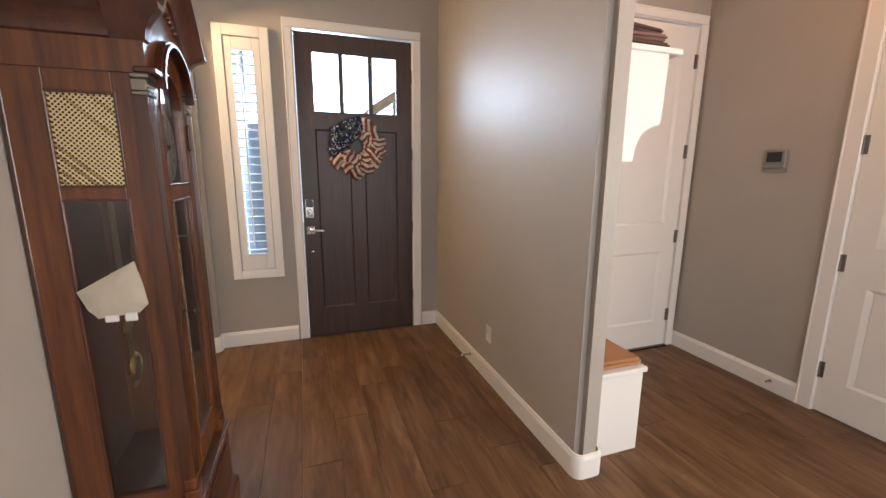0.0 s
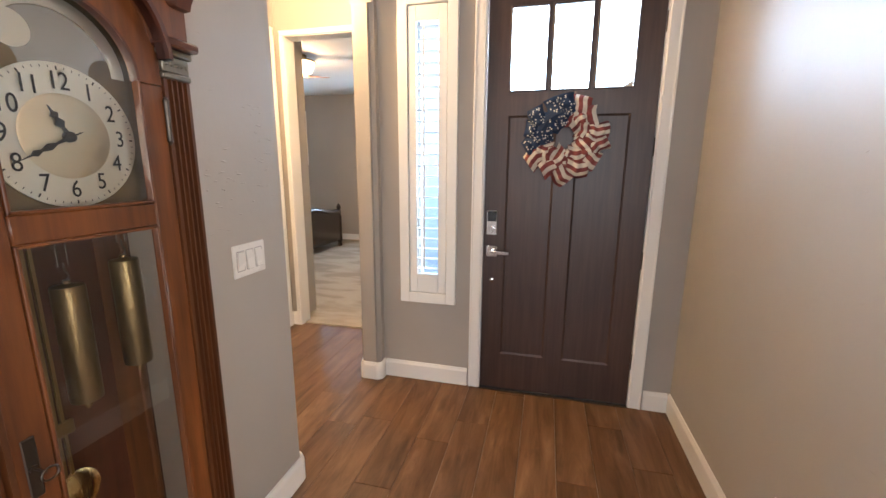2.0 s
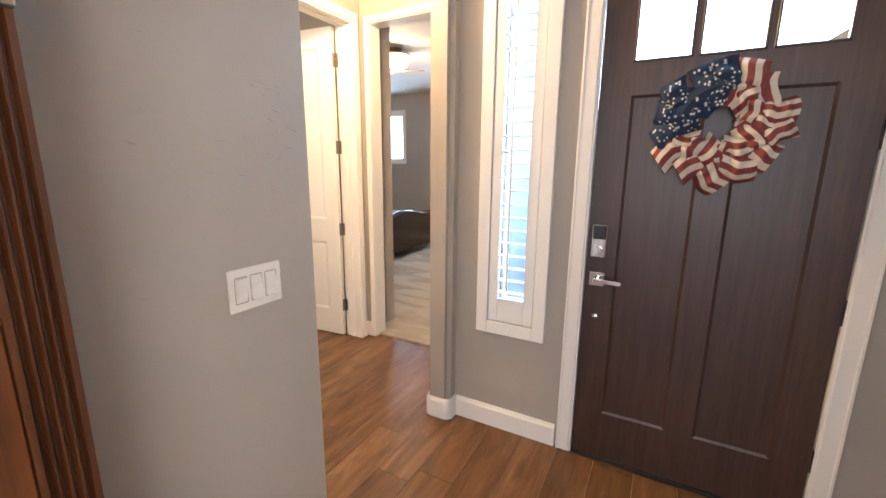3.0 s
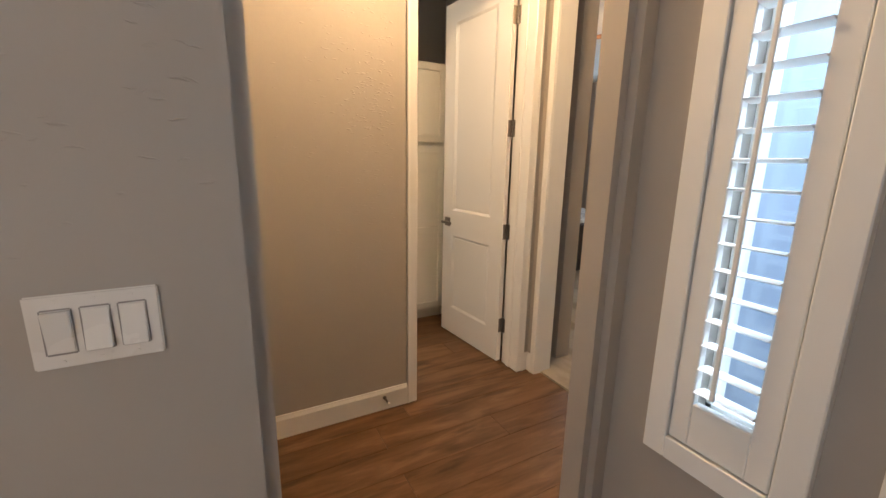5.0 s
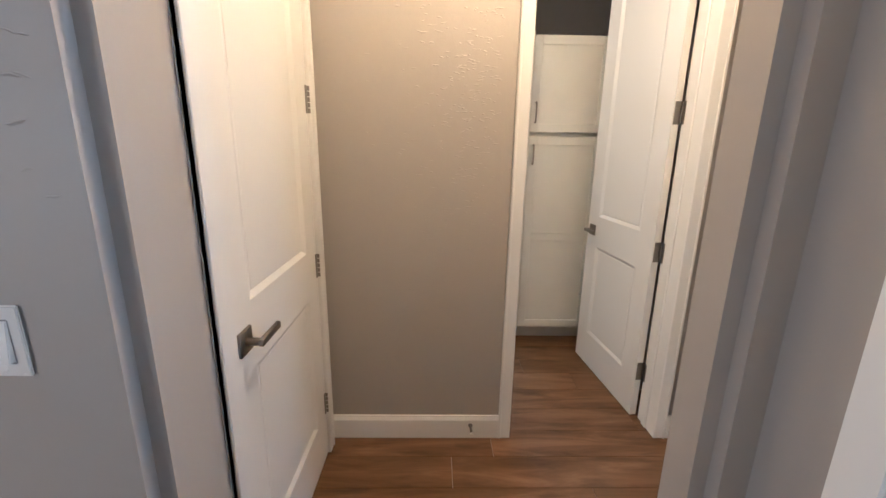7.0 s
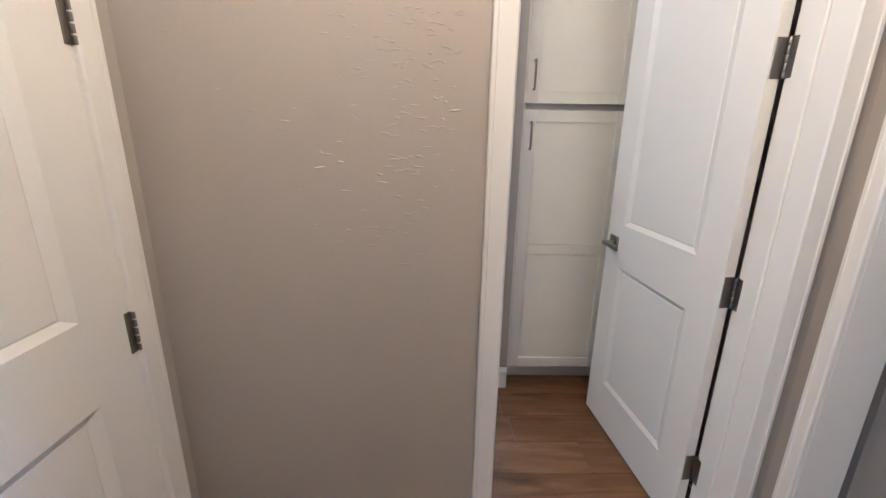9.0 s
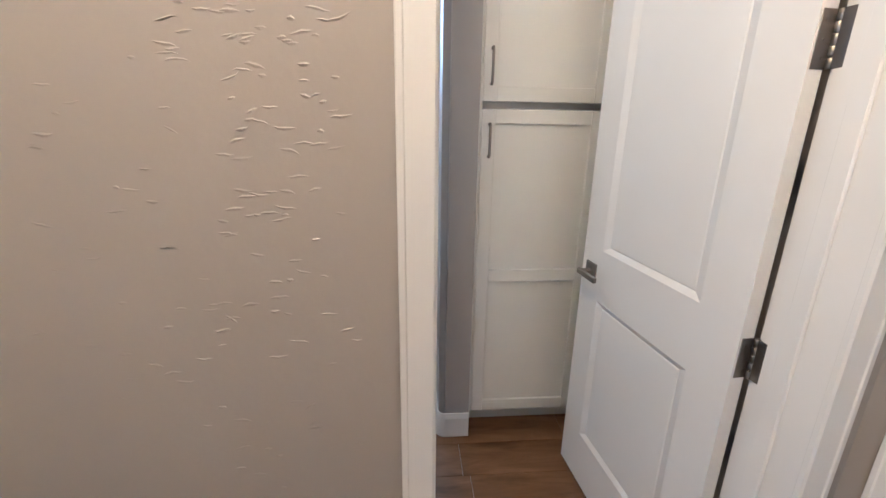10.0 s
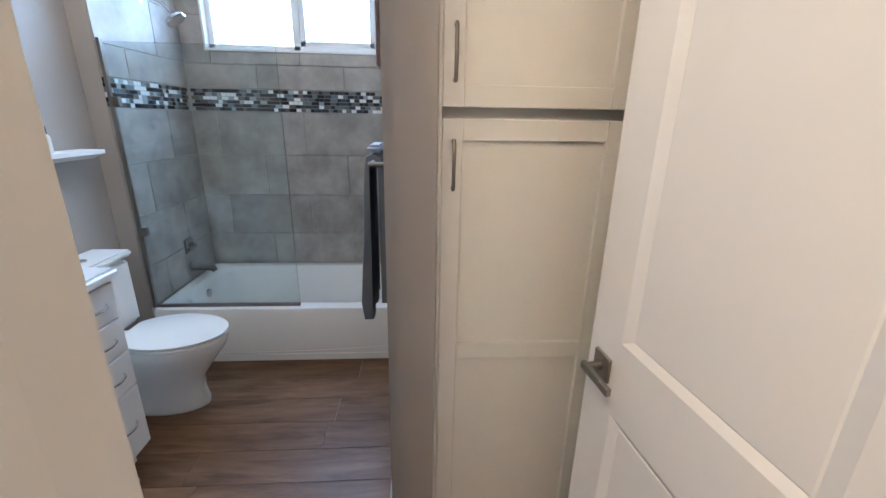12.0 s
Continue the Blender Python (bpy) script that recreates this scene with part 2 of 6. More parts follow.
def tile_material():
    m, n, l, b = mat("stone_look_tile", (0.30, 0.28, 0.25), 0.38)
    info = n.new("ShaderNodeObjectInfo")
    nz = noise_node(n, l, 5.0, 6, rough=0.6, space="Object")
    r = ramp(n, l, nz.outputs[0], [(0.3, (0.25, 0.23, 0.205)), (0.5, (0.36, 0.335, 0.30)), (0.7, (0.47, 0.44, 0.40))])
    tone = ramp(n, l, info.outputs["Random"], [(0.0, grey(0.85)), (1.0, grey(1.08))])
    l.new(mix_color(n, l, 1.0, r.outputs[0], tone.outputs[0], "MULTIPLY"), b.inputs["Base Color"])
    bump(n, l, b, nz.outputs[0], 0.1, 0.001)
    return m


def mosaic_material():
    m, n, l, b = mat("glass_mosaic", (0.3, 0.3, 0.3), 0.12)
    geo = n.new("ShaderNodeNewGeometry")
    r = ramp(n, l, geo.outputs["Random Per Island"], [(0.0, (0.018, 0.02, 0.024)), (0.30, (0.04, 0.045, 0.05)), (0.45, (0.16, 0.18, 0.19)),
                                                      (0.60, (0.36, 0.39, 0.39)), (0.72, (0.14, 0.12, 0.10)), (0.82, (0.84, 0.86, 0.84))])
    r.color_ramp.interpolation = "CONSTANT"
    l.new(r.outputs[0], b.inputs["Base Color"])
    return m


def carpet_material():
    m, n, l, b = mat("beige_carpet", (0.42, 0.36, 0.28), 0.95, spec=0.1)
    nz = noise_node(n, l, 260, 3)
    broad = noise_node(n, l, 1.6, 3, (1, 2.5, 1))
    a = ramp(n, l, broad.outputs[0], [(0.42, (0.36, 0.31, 0.24)), (0.52, (0.47, 0.41, 0.33))])
    l.new(mix_color(n, l, 0.6, a.outputs[0], ramp(n, l, nz.outputs[0], [(0.3, grey(0.55)), (0.7, grey(1.1))]).outputs[0], "MULTIPLY"), b.inputs["Base Color"])
    bump(n, l, b, nz.outputs[0], 0.8, 0.006)
    return m


def stripes_material(name, a, c, scale):
    """Burlap-like printed cloth in bands along the local x."""
    m, n, l, b = mat(name, a, 0.85, spec=0.2)
    tc, sp, mu, fr = n.new("ShaderNodeTexCoord"), n.new("ShaderNodeSeparateXYZ"), n.new("ShaderNodeMath"), n.new("ShaderNodeMath")
    l.new(tc.outputs["UV"], sp.inputs[0])
    mu.operation, fr.operation = "MULTIPLY", "FRACT"
    mu.inputs[1].default_value = scale
    l.new(sp.outputs[0], mu.inputs[0])
    l.new(mu.outputs[0], fr.inputs[0])
    r = ramp(n, l, fr.outputs[0], [(0.0, a), (0.52, c)])
    r.color_ramp.interpolation = "CONSTANT"
    weave = noise_node(n, l, 400, 2)
    l.new(mix_color(n, l, 0.5, r.outputs[0], ramp(n, l, weave.outputs[0], [(0.3, grey(0.6)), (0.7, grey(1.05))]).outputs[0], "MULTIPLY"), b.inputs["Base Color"])
    bump(n, l, b, weave.outputs[0], 0.4, 0.001)
    return m


PAINT = plaster("greige_wall_paint", (0.395, 0.360, 0.318), 0.50)
CEIL = plaster("ceiling_paint", (0.76, 0.74, 0.70), 0.7)
TRIM = satin("white_trim_paint", (0.80, 0.78, 0.74), 0.34, 0.008)
DOORW = satin("white_door_paint", (0.80, 0.78, 0.74), 0.40, 0.008)
SHUTW = satin("white_shutter_paint", (0.80, 0.80, 0.78), 0.38, 0.008)
FDOOR = wood("dark_door_stain", (0.042, 0.021, 0.015), (0.072, 0.039, 0.028), grain=(22, 22, 1.0), rough=0.38, relief=0.15)
PLANK = plank_material()
CHERRY = wood("cherry_wood", (0.058, 0.0165, 0.005), (0.170, 0.054, 0.013), grain=(14, 14, 1.0), rough=0.36, coat=0.35, relief=0.05)
CHERRY_DK = wood("dark_cherry_wood", (0.040, 0.011, 0.006), (0.090, 0.024, 0.012), grain=(14, 14, 1.0), rough=0.28, coat=0.5, relief=0.05)
BEDWOOD = wood("dark_bed_wood", (0.012, 0.006, 0.004), (0.045, 0.020, 0.012), rough=0.25, coat=0.4)
BRASS = metal("aged_brass", (0.30, 0.205, 0.095), 0.36)
PEWTER = metal("pewter_brass", (0.24, 0.215, 0.17), 0.40)
NICKEL = metal("brushed_nickel", (0.25, 0.228, 0.205), 0.34)
CHROME = metal("polished_chrome", (0.75, 0.76, 0.78), 0.10)
BLACK = mat("black_plastic", (0.012, 0.012, 0.013), 0.25)[0]
DARKMETAL = metal("dark_bronze", (0.10, 0.085, 0.07), 0.4)
RUBBER = mat("black_rubber", (0.02, 0.02, 0.02), 0.7)[0]
# grey that draws the shade between rocker and plate
SHADOWGAP = satin("grey_shadow_line", (0.30, 0.28, 0.26), 0.5, 0.01)
PLASTIC = satin("ivory_plastic", (0.78, 0.75, 0.70), 0.25, 0.01)
GREYPL = satin("grey_plastic", (0.28, 0.25, 0.22), 0.45)
CLEAR = glass("clear_glass")
SHOWER = glass("shower_glass", (0.90, 0.96, 0.95))
FROST = glass("frosted_glass", (0.95, 0.97, 1.0), 0.35)
DIAL = metal("silvered_dial", (0.80, 0.76, 0.66), 0.34)
DIALGOLD = metal("gilt_dial_center", (0.76, 0.68, 0.52), 0.36)
INK = mat("black_ink", (0.015, 0.013, 0.012), 0.4)[0]
PORC = mat("white_porcelain", (0.82, 0.80, 0.76), 0.10)[0]
CABW = satin("white_cabinet_paint", (0.70, 0.68, 0.62), 0.34)
QUARTZ = satin("white_quartz", (0.78, 0.79, 0.80), 0.15)
TILE = tile_material()
MOSAIC = mosaic_material()
GROUT = satin("grey_grout", (0.50, 0.48, 0.45), 0.8)
CARPET = carpet_material()
TOWEL = satin("grey_terry", (0.16, 0.165, 0.18), 0.95, 0.15)
CLOTHW = satin("cream_cloth", (0.46, 0.40, 0.31), 0.9, 0.08)
TAN = satin("tan_leather", (0.42, 0.20, 0.09), 0.5, 0.15)
BROWNFELT = satin("brown_felt", (0.09, 0.045, 0.035), 0.9, 0.2)
SKYGLOW = glow("sky_glow", (0.72, 0.86, 1.0), 2.6)
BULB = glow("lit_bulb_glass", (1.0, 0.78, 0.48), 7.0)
BLUECLOTH = satin("navy_cloth", (0.018, 0.038, 0.085), 0.9, 0.3)
STARW = satin("white_star_print", (0.66, 0.64, 0.60), 0.9)
REDCLOTH = stripes_material("red_striped_cloth", (0.22, 0.060, 0.055), (0.66, 0.60, 0.50), 5.0)
GROUNDM = satin("pale_concrete", (0.40, 0.37, 0.33), 0.9, 0.2)
STUCCO = plaster("tan_stucco", (0.45, 0.36, 0.25), 0.9)
WINGM = satin("pale_outside_paint", (0.24, 0.30, 0.40), 0.8, 0.08)
ROOFM = satin("tan_roof_tile", (0.35, 0.24, 0.15), 0.8, 0.3)

# ---- plan ----
CEILZ = 2.74
PS = -0.08           # south face of the pier beside the front window
WX = -0.67          # foyer's west wall face
HS = -1.04          # hall's south wall face
EN = -1.00          # end of the foyer's west wall, at the hall opening
HN = 0.655          # hall's north wall face
BX = -1.84          # hall's west wall face, with the bathroom door
BX2 = -1.985        # the same wall's face in the bathroom
EX = 1.145          # foyer's east wall face
MX = 2.87           # mudroom's east wall face
MN = -1.06          # mudroom's north wall face
BATH_S, BATH_N, BATH_W = -1.70, -0.085, -4.95

# ---- large structure ----


def wall(name, *a, material=PAINT, label="greige painted hand-trowelled drywall", **k):
    return setting(part(name, wall_mesh(*a, **k), material, smooth="round_at" in k), label, "wall")


wall("wall_north_foyer", "y", 0.0, 0.16, -0.67, 1.30, 0, 3.0,
     holes=((-0.03, 0.944, 0, 2.47), (-0.445, -0.255, 0.70, 2.31)))
wall("wall_pier", "y", PS, 0.16, -0.81, -0.6701, 0, 3.0, round_at=((-0.81, PS), (-0.6701, PS)))
wall("wall_west_foyer", "x", -0.86, WX, -7.0, EN, 0, 3.0, round_at=((WX, EN), (-0.86, EN)))
wall("wall_hall_south", "y", HS - 0.12, HS, BX, -0.8605, 0, CEILZ, holes=((-1.735, -0.977, 0, 2.46),))
wall("wall_hall_west", "x", BX2, BX, -1.70, 0.80, 0, CEILZ, holes=((-0.182, 0.575, 0, 2.46),))
wall("wall_hall_north", "y", HN, HN + 0.12, BX, -0.67, 0, CEILZ, holes=((-1.755, -0.905, 0, 2.46),))
wall("wall_hall_east", "x", -0.81, -0.67, 0.16, 0.775, 0, CEILZ)
wall("wall_partition", "x", EX, 1.275, -2.10, 0.0, 0, 3.0, round_at=((EX, -2.10), (1.275, -2.10)))
wall("wall_mudroom_north", "y", MN, MN + 0.12, 1.275, 3.0, 0, 3.0, holes=((1.86, 2.80, 0, 2.47),))
# the opening from y -5.3 to -3.25 is added for fill light
wall("wall_mudroom_east", "x", MX, MX + 0.14, -7.0, MN, 0, 3.0, holes=((-2.93, -2.065, 0, 2.46), (-5.3, -3.25, 0.5, 2.4)))
# unseen closing wall; its opening is added for fill light
wall("wall_south_room", "y", -7.12, -7.0, -0.81, 3.01, 0, 3.0, holes=((-0.4, 2.2, 0.6, 2.6),))
wall("wall_bath_south", "y", BATH_S - 0.12, BATH_S, BATH_W, BX2, 0, CEILZ)
wall("wall_bath_west", "x", BATH_W - 0.14, BATH_W, -1.82, 0.02, 0, CEILZ, holes=((-1.44, -0.24, 1.895, 2.56),))
wall("wall_bath_partition", "y", BATH_N, 0.055, BATH_W, -2.855, 0, CEILZ, round_at=((-2.855, BATH_N),))
wall("wall_cabinet_back", "x", -3.45, -3.35, 0.055, 0.95, 0, CEILZ)
wall("wall_bath_north", "y", 0.80, 0.92, -3.35, BX2, 0, CEILZ)
wall("wall_closet_back", "y", -1.95, -1.85, BX2, -0.81, 0, CEILZ)
wall("wall_bedroom_north", "y", 4.80, 4.95, -5.6, -0.55, 0, CEILZ, holes=((-4.95, -4.25, 1.52, 2.40), (-2.66, -2.22, 0.90, 2.40)))
wall("wall_bedroom_west", "x", -5.6, -5.48, HN + 0.12, 4.80, 0, CEILZ)
wall("wall_bedroom_east", "x", -0.67, -0.55, HN + 0.12, 4.80, 0, CEILZ)
wall("wall_bedroom_south", "y", 0.92, 1.04, -5.48, -1.84, 0, CEILZ)


setting(part("wall_wing_outside", boxed(-0.5495, -0.53, 0.165, 5.0, -0.1, 3.2), WINGM), "pale painted outside wall of the bedroom wing", "wall")


def header():
    """The arched head of the opening between foyer and hall."""
    bm = bmesh.new()
    y0, y1, z0, rise = EN, PS, 2.36, 0.36
    pts = []
    for i in range(25):
        a = math.pi * i / 24
        pts.append(((y0 + y1) / 2 - (y1 - y0) / 2 * math.cos(a), z0 + rise * math.sin(a)))
    lo = pts
    hi = [(p[0], 3.0) for p in pts]
    strip(bm, lo, hi, WX, -0.81, "x")
    return bm


setting(part("wall_arch_head", header(), PAINT, smooth=True), "greige drywall arch above the hall opening", "arch")


def slab(name, x0, x1, y0, y1, z0, z1, m, label, cat_):
    return setting(part(name, boxed(x0, x1, y0, y1, z0, z1), m), label, cat_)


slab("ceiling_foyer", -0.81, 3.01, -7.12, 0.16, 3.0, 3.1, CEIL, "flat painted ceiling", "ceiling")
slab("ceiling_hall", -3.45, -0.81, -1.95, 0.92, CEILZ, 2.85, CEIL, "flat painted ceiling with a warm lamp", "ceiling")
slab("ceiling_bath", -5.09, -3.45, -1.95, 0.055, CEILZ, 2.85, CEIL, "flat painted ceiling", "ceiling")
slab("ceiling_bedroom", -5.6, -0.55, 0.92, 4.95, CEILZ, 2.85, CEIL, "flat painted ceiling", "ceiling")
subfloor = slab("floor", -5.09, 3.01, -7.12, 0.16, -0.12, -0.006, GROUT, "walnut-brown vinyl plank floor", "floor")
slab("floor_hall_base", -3.45, -0.67, 0.16, 0.70, -0.12, -0.006, GROUT, "walnut-brown vinyl plank floor under the hall", "floor")
slab("floor_carpet", -5.6, -0.55, 0.70, 4.95, -0.12, 0.012, CARPET, "beige cut-pile bedroom carpet with vacuum marks", "carpet")
slab("ground", -200, 200, -200, 200, -0.40, -0.13, GROUNDM, "pale concrete ground outside", "ground")


# baseboards: a tall flat board with an eased top
def board(name, x0, y0, x1, y1, inward, z1=0.122, t=0.015):
    """From (x0, y0) to (x1, y1) along a wall; inward: the way it stands out (dx, dy)."""
    bm = bmesh.new()
    if abs(x1 - x0) > abs(y1 - y0):
        s = inward[1]
        prism(bm, [(y0, 0.001), (y0 + s * t, 0.001), (y0 + s * t, z1 - 0.022), (y0 + s * t * 0.6, z1 - 0.008), (y0 + s * t * 0.45, z1), (y0, z1)], min(x0, x1), max(x0, x1), "x")
    else:
        s = inward[0]
        prism(bm, [(x0, 0.001), (x0 + s * t, 0.001), (x0 + s * t, z1 - 0.022), (x0 + s * t * 0.6, z1 - 0.008), (x0 + s * t * 0.45, z1), (x0, z1)], min(y0, y1), max(y0, y1), "y")
    return setting(part(name, bm, TRIM), "white painted baseboard", "baseboard")


def round_board(name, cx, cy, a0, a1, r=0.03, t=0.015, z1=0.122):
    """A baseboard round a bullnose corner, with its small cap pieces."""
    bm = bmesh.new()
    prof = [(r, 0.001), (r + t, 0.001), (r + t, z1 - 0.022), (r + t * 0.6, z1 - 0.008), (r + t * 0.45, z1), (r, z1)]
    rows = []
    for i in range(7):
        a = radians(a0 + (a1 - a0) * i / 6)
        rows.append([bm.verts.new((cx + p * math.cos(a), cy + p * math.sin(a), z)) for p, z in prof])
    for p, q in zip(rows, rows[1:]):
        for k in range(6):
            bm.faces.new((p[k], p[(k + 1) % 6], q[(k + 1) % 6], q[k]))
    bm.faces.new(rows[0])
    bm.faces.new(rows[-1])
    tidy(bm)
    return setting(part(name, bm, TRIM, smooth=True), "white baseboard bent round a bullnose corner", "baseboard")


board("baseboard", -0.655, 0, -0.085, 0, (0, -1))
board("baseboard", 0.995, 0, EX - 0.015, 0, (0, -1))
board("baseboard", EX, -2.07, EX, 0, (-1, 0))
round_board("baseboard", EX + 0.03, -2.07, 180, 270)
board("baseboard", EX + 0.03, -2.10, 1.245, -2.10, (0, -1))
round_board("baseboard", 1.245, -2.07, 270, 360)
board("baseboard", WX, -7.0, WX, EN - 0.03, (1, 0))
round_board("baseboard", WX - 0.03, EN - 0.03, 0, 90)
board("baseboard", -0.83, EN, WX - 0.03, EN, (0, 1))
round_board("baseboard", -0.83, EN - 0.03, 90, 180)
board("baseboard", -0.925, HS, -0.862, HS, (0, 1))
board("baseboard", WX, PS + 0.03, WX, 0.0, (1, 0))
round_board("baseboard", WX - 0.03, PS + 0.03, 270, 360)
board("baseboard", -0.78, PS, WX - 0.03, PS, (0, -1))
round_board("baseboard", -0.78, PS + 0.03, 180, 270)
board("baseboard", -0.81, PS + 0.03, -0.81, 0.655, (-1, 0))
board("baseboard", BX, HS, BX, -0.2245, (1, 0))
board("baseboard", BX, 0.618, BX, HN, (1, 0))
board("baseboard", BX + 0.015, HN, -1.789, HN, (0, -1))
board("baseboard", MX, -1.99, MX, MN, (-1, 0))
board("baseboard", MX, -7, MX, -3.0, (-1, 0))
board("baseboard", 1.275, MN, 1.79, MN, (0, -1))
board("baseboard", BX2, 0.64, BX2, 0.80, (-1, 0))
board("baseboard", -4.17, BATH_N, -2.885, BATH_N, (0, -1))
round_board("baseboard", -2.885, BATH_N + 0.03, 270, 360)
board("baseboard", -2.855, BATH_N + 0.03, -2.855, 0.055, (1, 0))
board("baseboard", -4.1, BATH_S, -3.36, BATH_S, (0, 1))
board("baseboard", -5.48, 4.80, -0.67, 4.80, (0, -1))
board("baseboard", -5.48, 1.04, -5.48, 4.80, (1, 0))


# door casings: flat boards with an eased edge, on a wall face
def casing(name, axis, face, out, a0, a1, top, w=0.062, t=0.018, bottom=0.0):
    """Moulded boards round an opening from a0 to a1 up to top, standing out on the side `out` of the wall face."""
    g = setting(new(name), "white painted moulded door casing", "casing")
    e = 0.012

    def bar(u0, u1, z0, z1):
        bm = bmesh.new()

        def layer(v0, v1, y0, y1, d, bevel=0.002):
            lo, hi = sorted((face, face + out * d))
            box(bm, *((lo, hi, v0, v1) if axis == "x" else (v0, v1, lo, hi)), y0, y1, bevel=bevel)
        layer(u0, u1, z0, z1, t, 0.004)
        if z1 - z0 > u1 - u0:
            near = u0 < a0
            layer(*((u0, u0 + e) if near else (u1 - e, u1)), z0, z1, t + 0.003)
        else:
            layer(u0, u1, z1 - e, z1, t + 0.003)
        part("board", bm, TRIM, g)

    bar(a0 - w, a0, bottom + 0.001, top)
    bar(a1, a1 + w, bottom + 0.001, top)
    bar(a0 - w, a1 + w, top + 0.0005, top + w)
    return g


def jamb(name, axis, p0, p1, a0, a1, top, t=0.018, stop=None):
    """The lining of an opening; stop: where the door stop lies across the wall, (from, to)."""
    g = setting(new(name), "white painted door jamb", "jamb")

    def piece(nm, u0, u1, z0, z1, p=(p0, p1), bevel=0.001):
        part(nm, boxed(*((*p, u0, u1) if axis == "x" else (u0, u1, *p)), z0, z1, bevel=bevel), TRIM, g)
    for u0, u1, z0, z1 in ((a0 - 0.001, a0 + t, 0.001, top - t), (a1 - t, a1 + 0.001, 0.001, top - t), (a0, a1, top - t, top)):
        piece("board", u0, u1, z0, z1)
    if stop:
        for u0, u1, z0, z1 in ((a0 + t - 0.001, a0 + t + 0.003, 0.001, top - t - 0.008), (a1 - t - 0.008, a1 - t + 0.001, 0.001, top - t - 0.008), (a0 + t, a1 - t, top - t - 0.008, top - t + 0.001)):
            piece("stop", u0, u1, z0, z1, stop, 0.003)
    return g


casing("casing_front_door", "y", 0, -1, -0.008, 0.922, 2.45, 0.065)
jamb("jamb_front_door", "y", -0.012, 0.16, -0.012, 0.926, 2.46, 0.012)
casing("casing_hall_closet", "y", HS, 1, -1.722, -0.990, 2.455, 0.060)
jamb("jamb_hall_closet", "y", HS - 0.12, HS + 0.003, -1.735, -0.977, 2.46, 0.010, stop=(HS - 0.07, HS - 0.033))
casing("casing_bathroom", "x", BX, 1, -0.167, 0.555, 2.455, 0.057)
casing("casing_bathroom", "x", BX2, -1, -0.182, 0.565, 2.455, 0.062)
jamb("jamb_bathroom", "x", BX2 - 0.002, BX + 0.003, -0.182, 0.575, 2.46, stop=(-1.94, -1.90))
casing("casing_bedroom", "y", HN, -1, -1.748, -0.905, 2.455, 0.040)
jamb("jamb_bedroom", "y", HN - 0.003, HN + 0.123, -1.757, -0.898, 2.46, t=0.010)
casing("casing_mudroom", "y", MN, -1, 1.868, 2.79, 2.455, 0.062)
jamb("jamb_mudroom", "y", MN - 0.003, MN + 0.12, 1.860, 2.80, 2.46, 0.012)
casing("casing_mudroom_east", "x", MX, -1, -2.92, -2.075, 2.455, 0.085)
jamb("jamb_mudroom_east", "x", MX - 0.003, MX + 0.14, -2.93, -2.065, 2.46, 0.012)


# ---- doors ----
def hinge(parent, x, y, z, rz=0, h=0.10, name="hinge"):
    """A butt hinge: two leaves and a five-knuckle barrel, opening towards -y."""
    bm = bmesh.new()
    box(bm, -0.022, -0.003, -0.002, 0.002, -h / 2, h / 2, bevel=0.0008)
    box(bm, 0.003, 0.022, -0.002, 0.002, -h / 2, h / 2, bevel=0.0008)
    for k in range(5):
        z0 = -h / 2 + k * h / 5
        lathe(bm, [(0.0055, z0 + 0.0006), (0.0065, z0 + 0.002), (0.0065, z0 + h / 5 - 0.002), (0.0055, z0 + h / 5 - 0.0006)], (0, -0.005, 0), seg=10)
    for sx in (-0.013, 0.013):
        for dz in (-0.032, 0, 0.032):
            lathe(bm, [(0.003, -0.0032), (0.003, -0.001)], (sx, 0, dz), "y", 6)
    ob = part(name, bm, NICKEL, parent, "brushed nickel hinge", smooth=True)
    ob.location, ob.rotation_euler = (x, y, z), (0, 0, radians(rz))
    return ob


def lever(parent, x, y, z, side=1, way=-1, m=NICKEL, label="brushed nickel lever handle with a square rose"):
    """side: the face it stands on (-1: towards -y); way: where the lever points along x."""
    bm = bmesh.new()
    s = side
    box(bm, x - 0.033, x + 0.033, *sorted((y, y + s * 0.009)), z - 0.033, z + 0.033, bevel=0.002)
    lathe(bm, [(0.0105, min(0, s * 0.05)), (0.0105, max(0, s * 0.05))], (x, y, z), "y", 16)
    xs = sorted((x - way * 0.012, x + way * 0.108))
    ys = sorted((y + s * 0.042, y + s * 0.056))
    box(bm, *xs, *ys, z - 0.009, z + 0.011, bevel=0.0025)
    return part("handle", bm, m, parent, label, smooth=True)


